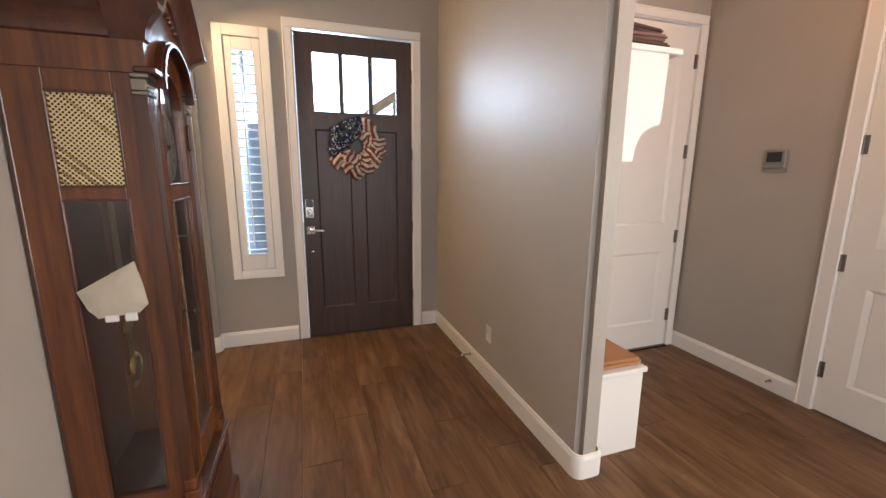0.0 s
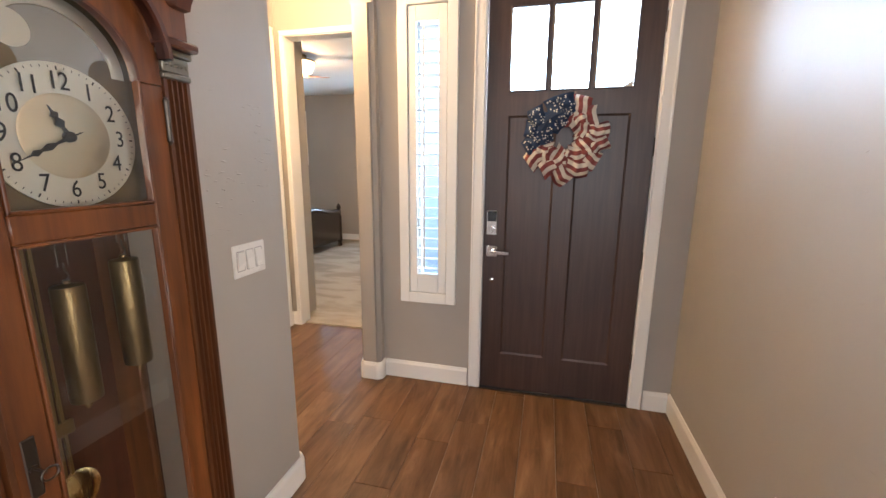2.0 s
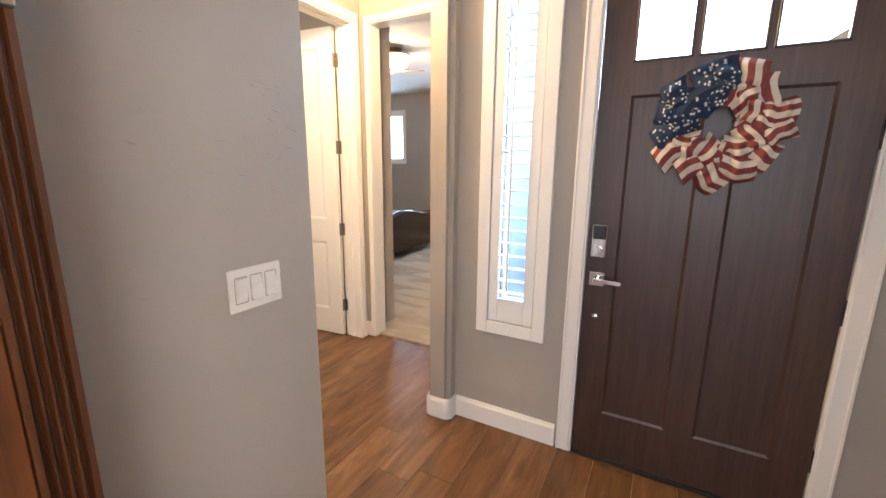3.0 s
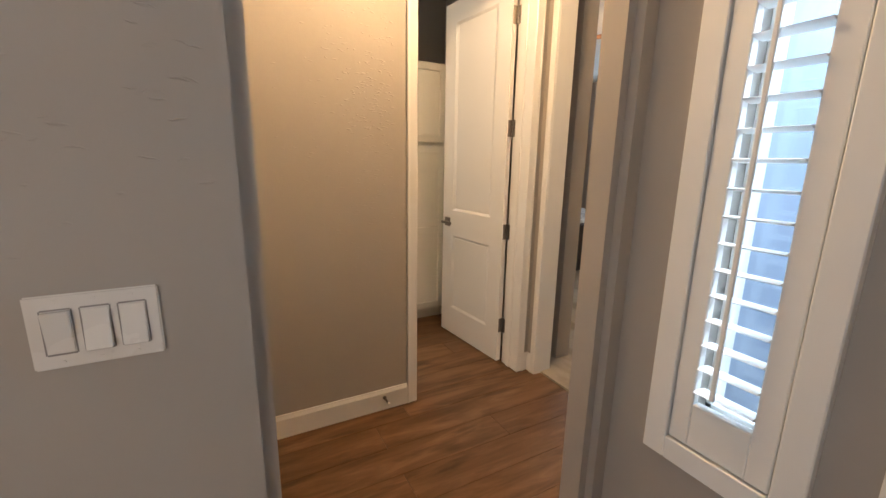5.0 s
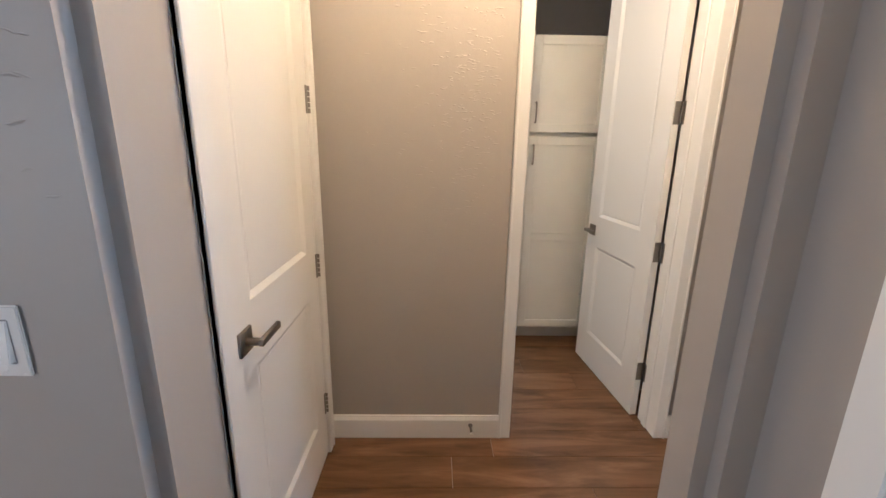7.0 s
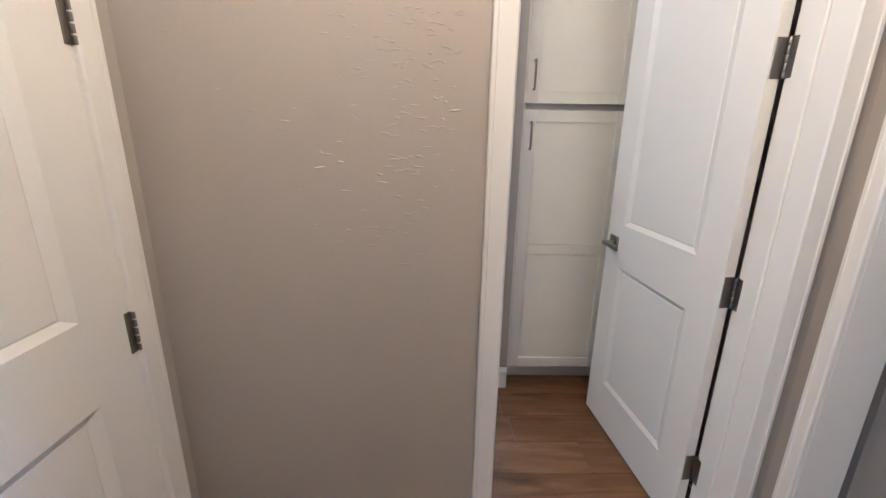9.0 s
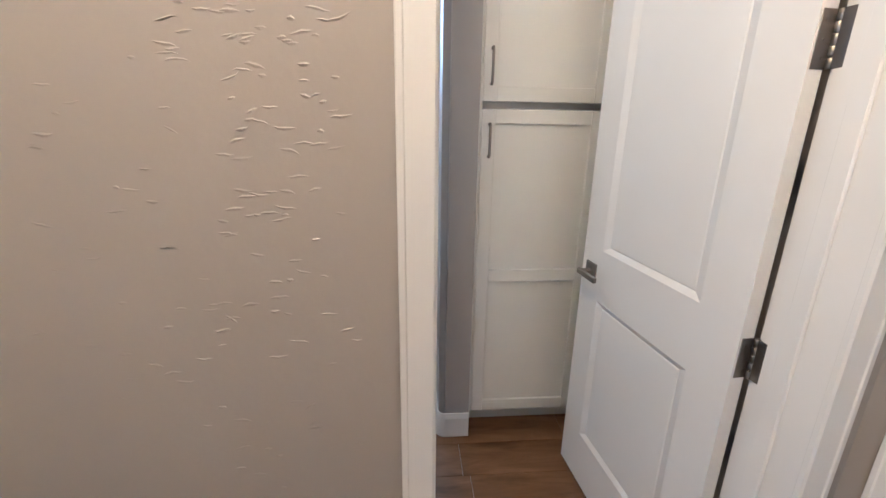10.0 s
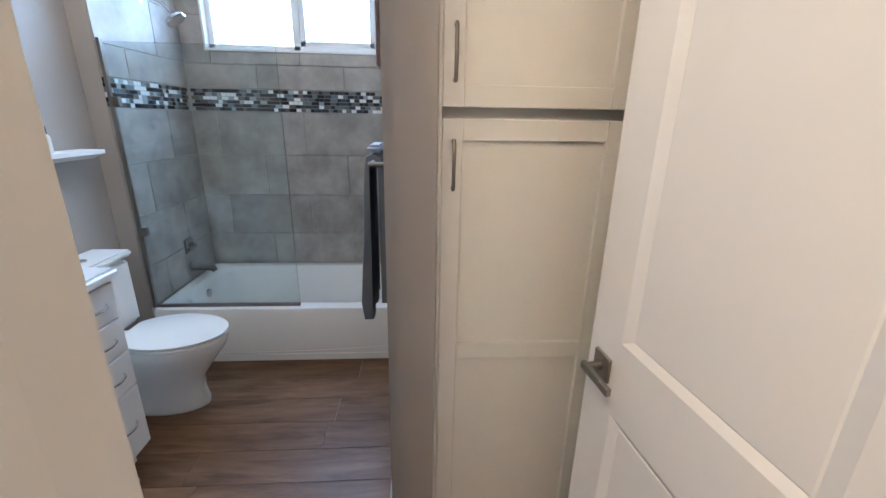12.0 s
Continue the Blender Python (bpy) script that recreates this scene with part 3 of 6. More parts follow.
def panel_door(name, w, h, t, panels, label, m=DOORW, category="door"):
    """A moulded door in a local frame: x from 0 (hinge side) to w, y from 0 to t, with sunk panels (x0, x1, z0, z1) on both faces."""
    d = thing(name, Matrix(), label, category)
    bm = wall_mesh("y", 0, t, 0, w, 0.01, h, holes=panels)
    for x0, x1, z0, z1 in panels:
        sx, s, dp = 0.030, 0.019, 0.009
        for f, k in ((0, 1), (t, -1)):
            o = [(x0, z0), (x1, z0), (x1, z1), (x0, z1)]
            i1 = [(x0 + sx, z0 + s), (x1 - sx, z0 + s), (x1 - sx, z1 - s), (x0 + sx, z1 - s)]
            ex, e = sx + 0.004, s + 0.004
            i2 = [(x0 + ex, z0 + e), (x1 - ex, z0 + e), (x1 - ex, z1 - e), (x0 + ex, z1 - e)]
            A = [bm.verts.new((a, f, b)) for a, b in o]
            B = [bm.verts.new((a, f + k * dp, b)) for a, b in i1]
            C = [bm.verts.new((a, f + k * (dp - 0.0015), b)) for a, b in i2]
            for j in range(4):
                bm.faces.new((A[j], A[(j + 1) % 4], B[(j + 1) % 4], B[j]))
                bm.faces.new((B[j], B[(j + 1) % 4], C[(j + 1) % 4], C[j]))
            bm.faces.new(C)
    bmesh.ops.remove_doubles(bm, verts=bm.verts, dist=0.0001)
    tidy(bm)
    part("leaf", bm, m, d)
    return d


TWO = lambda w: ((0.125, w - 0.125, 0.225, 0.808), (0.125, w - 0.125, 0.998, 2.30))

# bathroom door, hinged on its north jamb and swung into the bathroom
bath_door = panel_door("bathroom_door", 0.70, 2.435, 0.035, TWO(0.70), "white two-panel bathroom door standing open")
lever(bath_door, 0.63, 0.0, 0.907, -1, -1)
lever(bath_door, 0.63, 0.035, 0.907, 1, -1)
for hz in (0.27, 0.918, 1.567, 2.206):
    bm = bmesh.new()
    box(bm, -0.002, 0.0, 0.0, 0.030, hz - 0.05, hz + 0.05, bevel=0.0006)
    box(bm, -0.052, -0.006, -0.0040, -0.0012, hz - 0.05, hz + 0.05, bevel=0.0006)
    for k in range(5):
        z0 = hz - 0.05 + k * 0.02
        lathe(bm, [(0.0055, z0 + 0.0006), (0.0065, z0 + 0.002), (0.0065, z0 + 0.018), (0.0055, z0 + 0.0194)], (-0.006, -0.004, 0), seg=10)
    for dz in (-0.032, 0, 0.032):
        lathe(bm, [(0.003, -0.003), (0.003, -0.001)], (0, 0.015 + dz / 8, hz + dz), "x", 6)
    part("hinge", bm, NICKEL, bath_door, "brushed nickel hinge", smooth=True)
bath_door.matrix_world = pose(-2.003, 0.553, 0, 0, 0, -175.0)

closet_door = panel_door("hall_closet_door", 0.735, 2.435, 0.035, TWO(0.735), "white two-panel door, closed, in the hall")
closet_door.matrix_world = pose(-1.7245, HS + 0.004, 0) @ pose(0, -0.035, 0)
lever(closet_door, 0.664, 0.035, 0.907, 1, -1)
for hz in (0.27, 0.918, 1.567, 2.206):
    hinge(closet_door, -0.003, 0.037, hz, 180)

mud_door = panel_door("mudroom_door", 0.90, 2.435, 0.04, ((0.13, 0.77, 0.22, 0.80), (0.13, 0.77, 1.02, 2.28)), "white two-panel mudroom door, closed")
mud_door.matrix_world = pose(2.782, MN - 0.002, 0, 0, 0, 180) @ pose(0, -0.04, 0)
lever(mud_door, 0.84, 0.04, 0.907, 1, -1)
for hz in (0.27, 0.918, 1.567, 2.206):
    hinge(mud_door, -0.003, 0.042, hz, 180)
setting(part("threshold", boxed(1.872, 2.788, MN - 0.03, MN + 0.10, -0.004, 0.012, bevel=0.003), BLACK), "black rubber threshold under the mudroom door", "threshold")

east_door = panel_door("east_door", 0.83, 2.435, 0.04, ((0.13, 0.70, 0.22, 0.80), (0.13, 0.70, 1.02, 2.28)), "white two-panel door, closed, beside the thermostat")
east_door.matrix_world = pose(MX + 0.002, -2.080, 0, 0, 0, -90) @ pose(0, 0, 0)
for hz in (0.27, 0.918, 1.567, 2.206):
    hinge(east_door, -0.003, -0.002, hz, 0)


def front_door():
    d = thing("front_door", pose(0, 0, 0), "dark brown craftsman front door with three square lights, closed", "door")
    W, H = 0.914, 2.44
    glassh = ((0.125, 0.333, 1.857, 2.305), (0.353, 0.563, 1.857, 2.305), (0.583, 0.790, 1.857, 2.305))
    pans = ((0.128, 0.400, 0.253, 1.728), (0.510, 0.785, 0.253, 1.728))
    bm = wall_mesh("y", 0.004, 0.048, 0.003, W - 0.003, 0.012, H - 0.004, holes=glassh + pans)
    for x0, x1, z0, z1 in pans:
        s = 0.012
        for f, k in ((0.004, 1), (0.048, -1)):
            A = [bm.verts.new((a, f, b)) for a, b in ((x0, z0), (x1, z0), (x1, z1), (x0, z1))]
            B = [bm.verts.new((a, f + k * 0.006, b)) for a, b in ((x0 + s, z0 + s), (x1 - s, z0 + s), (x1 - s, z1 - s), (x0 + s, z1 - s))]
            for j in range(4):
                bm.faces.new((A[j], A[(j + 1) % 4], B[(j + 1) % 4], B[j]))
            bm.faces.new(B)
    bmesh.ops.remove_doubles(bm, verts=bm.verts, dist=0.0001)
    tidy(bm)
    part("leaf", bm, FDOOR, d)
    for x0, x1, z0, z1 in glassh:
        p = part("pane", boxed(x0, x1, 0.022, 0.028, z0, z1), CLEAR, d, "clear door glass")
        p.visible_shadow = False
        bm = bmesh.new()
        for b in ((x0 - 0.001, x0 + 0.008, z0, z1), (x1 - 0.008, x1 + 0.001, z0, z1), (x0, x1, z0 - 0.001, z0 + 0.008), (x0, x1, z1 - 0.008, z1 + 0.001)):
            box(bm, b[0], b[1], 0.000, 0.020, b[2], b[3], bevel=0.002)
        part("glazing_bead", bm, FDOOR, d)
    bm = boxed(0.022, 0.086, -0.016, 0.004, 1.030, 1.180, bevel=0.004)
    part("lock_body", bm, CHROME, d, "satin chrome lock body")
    part("keypad", boxed(0.027, 0.081, -0.021, -0.016, 1.115, 1.176, bevel=0.003), BLACK, d, "black glass keypad")
    bm = bmesh.new()
    lathe(bm, [(0.014, -0.030), (0.016, -0.026), (0.016, -0.016)], (0.054, 0, 1.065), "y", 20)
    box(bm, 0.050, 0.058, -0.040, -0.030, 1.048, 1.082, bevel=0.002)
    part("thumb_turn", bm, CHROME, d, "chrome thumb turn", smooth=True)
    lever(d, 0.056, 0.004, 0.926, -1, 1, CHROME, "chrome lever handle with a square rose")
    bm = bmesh.new()
    lathe(bm, [(0.004, -0.010), (0.013, -0.006), (0.014, 0.004)], (0.062, 0, 0.745), "y", 16)
    part("bolt_button", bm, CHROME, d, smooth=True)
    part("weather_sweep", boxed(0.004, 0.910, -0.003, 0.05, 0.003, 0.011), RUBBER, d, "black weather sweep")
    for hz in (0.30, 0.92, 1.55, 2.17):
        bm = bmesh.new()
        lathe(bm, [(0.007, -0.05), (0.007, 0.05)], (0.917, -0.005, hz), "z", 10)
        part("hinge", bm, DARKMETAL, d)
    return d


front_door()
setting(part("threshold", boxed(-0.0, 0.914, -0.02, 0.16, -0.004, 0.003, bevel=0.001), DARKMETAL), "dark metal threshold of the front door", "threshold")


# ---- shutter window ----
def shutter_window():
    s = thing("plantation_shutter", pose(-0.352, 0, 0), "white plantation shutter, louvres half open, in a tall narrow window", "shutter")
    L, R, B, T = -0.185, 0.185, 0.56, 2.425
    bm = bmesh.new()
    fr = 0.062
    for b in ((L, L + fr, B, T), (R - fr, R, B, T), (L + fr, R - fr, B, B + 0.068), (L + fr, R - fr, T - 0.075, T)):
        box(bm, b[0], b[1], -0.026, 0.002, b[2], b[3], bevel=0.003)
    part("outer_frame", bm, SHUTW, s)
    l, r, b0, t0 = -0.119, 0.119, 0.632, 2.345
    bm = bmesh.new()
    st = 0.050
    box(bm, l, l + st, -0.020, 0.008, b0, t0, bevel=0.003)
    box(bm, r - st, r, -0.020, 0.008, b0, t0, bevel=0.003)
    box(bm, l + st, r - st, -0.019, 0.007, b0, 0.755, bevel=0.003)
    box(bm, l + st, r - st, -0.019, 0.007, 2.262, t0, bevel=0.003)
    part("panel_frame", bm, SHUTW, s)
    n = 23
    lou = None
    for i in range(n):
        z = 0.790 + (2.228 - 0.790) * i / (n - 1)
        if lou is None:
            bm = bmesh.new()
            pr = [(-0.030, 0.0), (-0.020, 0.0034), (0.0, 0.0045), (0.020, 0.0034), (0.030, 0.0), (0.020, -0.0034), (0.0, -0.0045), (-0.020, -0.0034)]
            prism(bm, pr, l + st + 0.001, r - st - 0.001, "x")
            lou = part("louvre", bm, SHUTW, s, smooth=True)
            o = lou
        else:
            o = new("louvre", lou.data)
            o.parent = s
        o.location, o.rotation_euler = (0, 0.0, z), (radians(-6), 0, 0)
    part("tilt_rod", boxed(-0.0215, -0.0105, -0.046, -0.036, 0.80, 2.24, bevel=0.002), SHUTW, s)
    return s


shutter_window()


def window(name, axis, p, a0, a1, z0, z1, pane, label, bars=(), fw=0.045, depth=0.06, sash=None):
    w = setting(new(name), label, "window")
    bm = bmesh.new()
    cells = [a0] + list(bars) + [a1]
    q0, q1 = p, p + depth
    for u0, u1, v0, v1 in ((a0, a0 + fw, z0, z1), (a1 - fw, a1, z0, z1), (a0, a1, z0, z0 + fw), (a0, a1, z1 - fw, z1)):
        box(bm, *((q0, q1, u0, u1) if axis == "x" else (u0, u1, q0, q1)), v0, v1, bevel=0.003)
    for u in bars:
        box(bm, *((q0, q1, u - fw / 2, u + fw / 2) if axis == "x" else (u - fw / 2, u + fw / 2, q0, q1)), z0, z1, bevel=0.003)
    part("window_frame", bm, SHUTW, w)
    if sash:
        bm = bmesh.new()
        s0, s1 = sash
        for u0, u1, v0, v1 in ((s0, s0 + 0.035, z0 + fw, z1 - fw), (s1 - 0.035, s1, z0 + fw, z1 - fw), (s0, s1, z0 + fw, z0 + fw + 0.035), (s0, s1, z1 - fw - 0.035, z1 - fw)):
            box(bm, q1 - 0.028, q1 - 0.004, u0, u1, v0, v1, bevel=0.003)
        part("sash", bm, SHUTW, w)
    for u0, u1 in zip(cells, cells[1:]):
        m = (q0 + q1) / 2
        o = part("pane", boxed(*((m - 0.003, m + 0.003, u0 + 0.01, u1 - 0.01) if axis == "x" else (u0 + 0.01, u1 - 0.01, m - 0.003, m + 0.003)), z0 + 0.01, z1 - 0.01), pane, w)
        o.visible_shadow = False
    return w


window("window_foyer", "y", 0.09, -0.445, -0.255, 0.70, 2.31, CLEAR, "tall narrow window behind the shutter", fw=0.02)
window("window_bath", "x", BATH_W - 0.10, -1.44, -0.24, 1.895, 2.56, FROST, "white vinyl sliding bathroom window with obscured glass", bars=(-0.83,), fw=0.05, sash=(-0.805, -0.29))
window("window_bedroom", "y", 4.83, -4.95, -4.25, 1.52, 2.40, CLEAR, "small white bedroom window")
window("window_bedroom_tall", "y", 4.83, -2.66, -2.22, 0.90, 2.40, CLEAR, "tall white bedroom window")
# unseen window, made up to match the south fill lamp
window("window_south_room", "y", -7.09, -0.4, 2.2, 0.6, 2.6, CLEAR, "wide unseen window, added so that fill light enters from behind", bars=(0.9,))


# unseen window, invented to go with the east fill lamp
window("window_east_room", "x", MX + 0.10, -5.3, -3.25, 0.5, 2.4, CLEAR, "wide unseen window, added to let fill light onto the west wall", bars=(-4.27,))


def window_trim(name, a0, a1, z0, z1, y):
    bm = bmesh.new()
    w = 0.06
    for b in ((a0 - w, a0, z0 - w, z1 + w), (a1, a1 + w, z0 - w, z1 + w), (a0, a1, z0 - w, z0), (a0, a1, z1, z1 + w)):
        box(bm, b[0], b[1], y - 0.018, y, b[2], b[3], bevel=0.002)
    setting(part(name, bm, TRIM), "white window trim", "trim")


window_trim("trim", -4.95, -4.25, 1.52, 2.40, 4.80)
window_trim("trim", -2.66, -2.22, 0.90, 2.40, 4.80)

# bright hazy daylight outside the glass
for nm, b in (("backdrop_bath", (-6.6, -6.55, -4, 2.5, 0, 6)), ("backdrop_bedroom", (-8, 2, 9.0, 9.05, -0.1, 7))):
    setting(part(nm, boxed(*b), SKYGLOW), "bright hazy sky beyond the window", "backdrop")
setting(part("backdrop", boxed(-6, 8, 14, 14.05, -0.1, 12), SKYGLOW), "bright hazy sky beyond the porch", "backdrop")


def neighbour():
    h = thing("neighbour_house", pose(3.05, 5.0, -0.13), "tan stucco neighbouring house with a tiled gable, across the yard", "house")
    part("wall", boxed(-1.2, 3.2, 0, 2.5, 0, 2.45), STUCCO, h)
    bm = bmesh.new()
    prism(bm, [(-1.70, 2.60), (0.7, 4.15), (3.1, 2.60), (3.1, 2.75), (0.7, 4.32), (-1.70, 2.75)], -0.35, 2.9, "y")
    part("roof", bm, ROOFM, h)
    bm = bmesh.new()
    prism(bm, [(-1.2, 2.451), (3.2, 2.451), (3.0, 2.62), (0.7, 4.10), (-1.2, 2.88)], 0, 0.1, "y")
    part("gable", bm, STUCCO, h)


neighbour()


# ---- trowel strokes in the plaster ----
def strokes(wall_name, axis, face, out, a0, a1, z0, z1, count, seed, focus):
    """Short raised and dragged ridges of the hand-trowelled finish, gathered about a few places."""
    rng = random.Random(seed)
    bm = bmesh.new()
    for _ in range(count):
        fa, fz, fr = rng.choice(focus)
        a, z = rng.gauss(fa, fr), rng.gauss(fz, fr * 1.2)
        if not (a0 + 0.05 < a < a1 - 0.05 and z0 < z < z1):
            continue
        ln, w, h = rng.uniform(0.010, 0.034), rng.uniform(0.0016, 0.0034), rng.uniform(0.0006, 0.0014)
        tilt, bend, n = rng.gauss(0.0, 0.18), rng.uniform(-0.35, 0.35), 4
        rows = []
        for i in range(n + 1):
            t = i / n - 0.5
            u = ln * t
            v = ln * bend * t * t + ln * 0.02 * math.sin(9 * t + a * 50)
            k = max(0.05, 1 - (2 * t) ** 2)
            cx, cz = a + u * math.cos(tilt) - v * math.sin(tilt), z + u * math.sin(tilt) + v * math.cos(tilt)
            row = []
            for dv, dh in ((-w * k, 0.0), (0.15 * w * k, h * k), (w * k, 0.0)):
                p = face + out * (0.0003 + dh)
                row.append(bm.verts.new((p, cx, cz + dv) if axis == "x" else (cx, p, cz + dv)))
            rows.append(row)
        for r, q in zip(rows, rows[1:]):
            for k in range(2):
                bm.faces.new((r[k], r[k + 1], q[k + 1], q[k]))
    parent = bpy.data.objects[wall_name]
    ob = part("trowel_stroke", bm, PAINT, parent, "small raised trowel strokes in the paint")
    tagged(ob, kind="stuff")


strokes("wall_hall_west", "x", BX, 1, HS, -0.24, 0.3, 2.5, 520, 4, ((-0.30, 1.62, 0.12), (-0.33, 1.78, 0.14), (-0.36, 1.75, 0.16), (-0.30, 1.25, 0.14), (-0.36, 1.50, 0.14), (-0.45, 1.60, 0.22), (-0.40, 1.00, 0.18)))
strokes("wall_west_foyer", "x", WX, 1, -2.6, EN, 0.4, 2.4, 80, 5, ((-1.18, 1.42, 0.09), (-1.42, 1.30, 0.08), (-1.10, 1.55, 0.06), (-1.5, 1.6, 0.3)))
strokes("wall_partition", "x", EX, -1, -2.0, -0.1, 0.4, 2.6, 60, 6, ((-1.0, 1.5, 0.35), (-1.4, 1.0, 0.4)))


# ---- grandfather clock ----
def grandfather_clock():
    """Front towards local -y, back at y = 0, half width 0.235."""
    c = thing("grandfather_clock", pose(WX + 0.004, -1.955, 0, 0, 0, 90), "carved cherry wood grandfather clock with brass weights, against the wall", "clock")
    F = -0.305
    HW = 0.215

    def bx(name, m, *b, bevel=0.003, label="", smooth=False):
        return part(name, boxed(*b, bevel=bevel), m, c, label, smooth)

    # plinth, in stepped mouldings
    bm = bmesh.new()
    box(bm, -0.262, 0.262, F - 0.035, 0, 0.0, 0.10, bevel=0.006)
    box(bm, -0.250, 0.250, F - 0.024, 0, 0.10, 0.125, bevel=0.008, seg=2)
    box(bm, -0.240, 0.240, F - 0.014, 0, 0.125, 0.36, bevel=0.004)
    box(bm, -0.250, 0.250, F - 0.024, 0, 0.36, 0.385, bevel=0.008, seg=2)
    part("plinth", bm, CHERRY, c)
    bm = bmesh.new()
    box(bm, -0.17, 0.17, F - 0.022, F - 0.012, 0.165, 0.325, bevel=0.006)
    part("plinth_panel", bm, CHERRY_DK, c)
    bx("back_panel", CHERRY_DK, -0.215, 0.215, -0.012, 0, 0.385, 1.80)
    bx("floor_board", CHERRY_DK, -0.21, 0.21, F + 0.02, -0.012, 0.385, 0.42)
    bx("seat_board", CHERRY_DK, -0.205, 0.205, F + 0.05, -0.012, 1.335, 1.358)

    # sides: stiles and rails round a glass below and a grille above
    for s in (-1, 1):
        bm = bmesh.new()
        xa, xb = sorted((s * 0.193, s * 0.213))
        gb, gf = -0.092, -0.232
        for b in ((gb, -0.0, 0.385, 1.74), (F + 0.02, gf, 0.385, 1.74), (gf, gb, 0.385, 0.45), (gf, gb, 1.330, 1.372), (gf, gb, 1.600, 1.74)):
            box(bm, xa, xb, b[0], b[1], b[2], b[3], bevel=0.002)
        part("side_frame", bm, CHERRY, c)
        g = part("side_glass", boxed(s * 0.203 - 0.0015, s * 0.203 + 0.0015, gf, gb, 0.45, 1.330), CLEAR, c, "clear side glass")
        # woven brass lattice over cloth
        part("grille_cloth", boxed(s * 0.198 - 0.001, s * 0.198 + 0.001, gf, gb, 1.372, 1.600), GRILLE_CLOTH, c, "dark cloth behind the lattice")
        bm = bmesh.new()
        p = 0.0125
        u0, u1, v0, v1 = gf, gb, 1.372, 1.600
        for d in (-1, 1):
            k = -30
            while k < 40:
                # lines v = v0 + d*(u-u0) + k*p clipped to the opening
                pts = []
                for u in (u0, u1):
                    v = v0 + d * (u - u0) + k * p
                    if v0 <= v <= v1:
                        pts.append((u, v))
                for v in (v0, v1):
                    u = u0 + d * (v - v0 - k * p)
                    if u0 < u < u1:
                        pts.append((u, v))
                if len(pts) == 2:
                    tube(bm, [(s * (0.2035 + 0.001 * d), a, b) for a, b in pts], 0.0021, 4)
                k += 1
        tagged(part("grille", bm, GRILLE, c, "woven brass lattice"), kind="stuff")
        bm = bmesh.new()
        for b in ((gb, gb + 0.006, 1.366, 1.606), (gf - 0.006, gf, 1.366, 1.606), (gf, gb, 1.366, 1.372), (gf, gb, 1.600, 1.606),
                  (gb, gb + 0.006, 0.444, 1.336), (gf - 0.006, gf, 0.444, 1.336), (gf, gb, 0.444, 0.450), (gf, gb, 1.330, 1.336)):
            box(bm, *sorted((s * 0.213, s * 0.2165)), *b, bevel=0.001)
        part("side_moulding", bm, CHERRY_DK, c)

    # fluted pilasters with capitals
    for s in (-1, 1):
        x0, x1 = (-0.222, -0.164) if s < 0 else (0.160, 0.219)
        prof = [(x0, F + 0.03), (x0, F - 0.004)]
        n = 4
        w = (x1 - x0 - 0.012) / n
        for i in range(n):
            a = x0 + 0.006 + i * w
            for j in range(6):
                t = math.pi * j / 5
                prof.append((a + w / 2 - (w / 2 - 0.0015) * math.cos(t), F - 0.004 + 0.0095 * math.sin(t)))
        prof += [(x1, F - 0.004), (x1, F + 0.03)]
        bm = bmesh.new()
        prism(bm, prof, 0.47, 1.60, "z")
        part("pilaster", bm, CHERRY_MID, c, "fluted cherry pilaster", smooth=True)
        bm = bmesh.new()
        box(bm, x0 - 0.003, x1 + 0.003, F - 0.009, F + 0.03, 0.385, 0.43, bevel=0.003)
        box(bm, x0 - 0.001, x1 + 0.001, F - 0.006, F + 0.03, 0.43, 0.47, bevel=0.005)
        part("pilaster_foot", bm, CHERRY, c)
        bm = bmesh.new()
        box(bm, x0 - 0.003, x1 + 0.003, F - 0.009, F + 0.03, 1.600, 1.612, bevel=0.003)
        box(bm, x0 - 0.001, x1 + 0.001, F - 0.006, F + 0.03, 1.612, 1.642, bevel=0.002)
        box(bm, x0 - 0.006, x1 + 0.006, F - 0.013, F + 0.03, 1.642, 1.655, bevel=0.003)
        for i in range(5):
            lathe(bm, [(0.0015, -0.004), (0.0042, 0.0)], (x0 + 0.007 + i * 0.0115, F - 0.006, 1.627), "y", 8)
        part("capital", bm, PEWTER, c, "worn pewter-coloured capital", smooth=True)

    # front door: frame round the arched dial glass and the long glass
    A = 0.1125
    SP = 1.585
    bm = bmesh.new()
    y0, y1 = F, F + 0.022
    for b in ((-0.164, -A, 0.43, SP), (A, 0.160, 0.43, SP), (-A, A, 0.43, 0.53), (-A, A, 1.322, 1.366)):
        box(bm, b[0], b[1], y0, y1, b[2], b[3], bevel=0.003)
    arc = [(A * math.cos(math.pi * (1 - i / 24)), SP + A * math.sin(math.pi * (1 - i / 24))) for i in range(25)]
    outer = [(0.158 * math.cos(math.pi * (1 - i / 24)), SP + 0.155 * math.sin(math.pi * (1 - i / 24))) for i in range(25)]
    strip(bm, arc, outer, y0, y1)
    part("door_frame", bm, CHERRY, c, "cherry door frame with an arched top", smooth=True)
    # inner bead of the frame and the raised arch
    bm = bmesh.new()
    arc2 = [(x * 0.955, SP + (z - SP) * 0.955) for x, z in arc]
    strip(bm, arc2, arc, y0 - 0.003, y0 + 0.012)
    part("arch_bead", bm, CHERRY_DK, c, smooth=True)
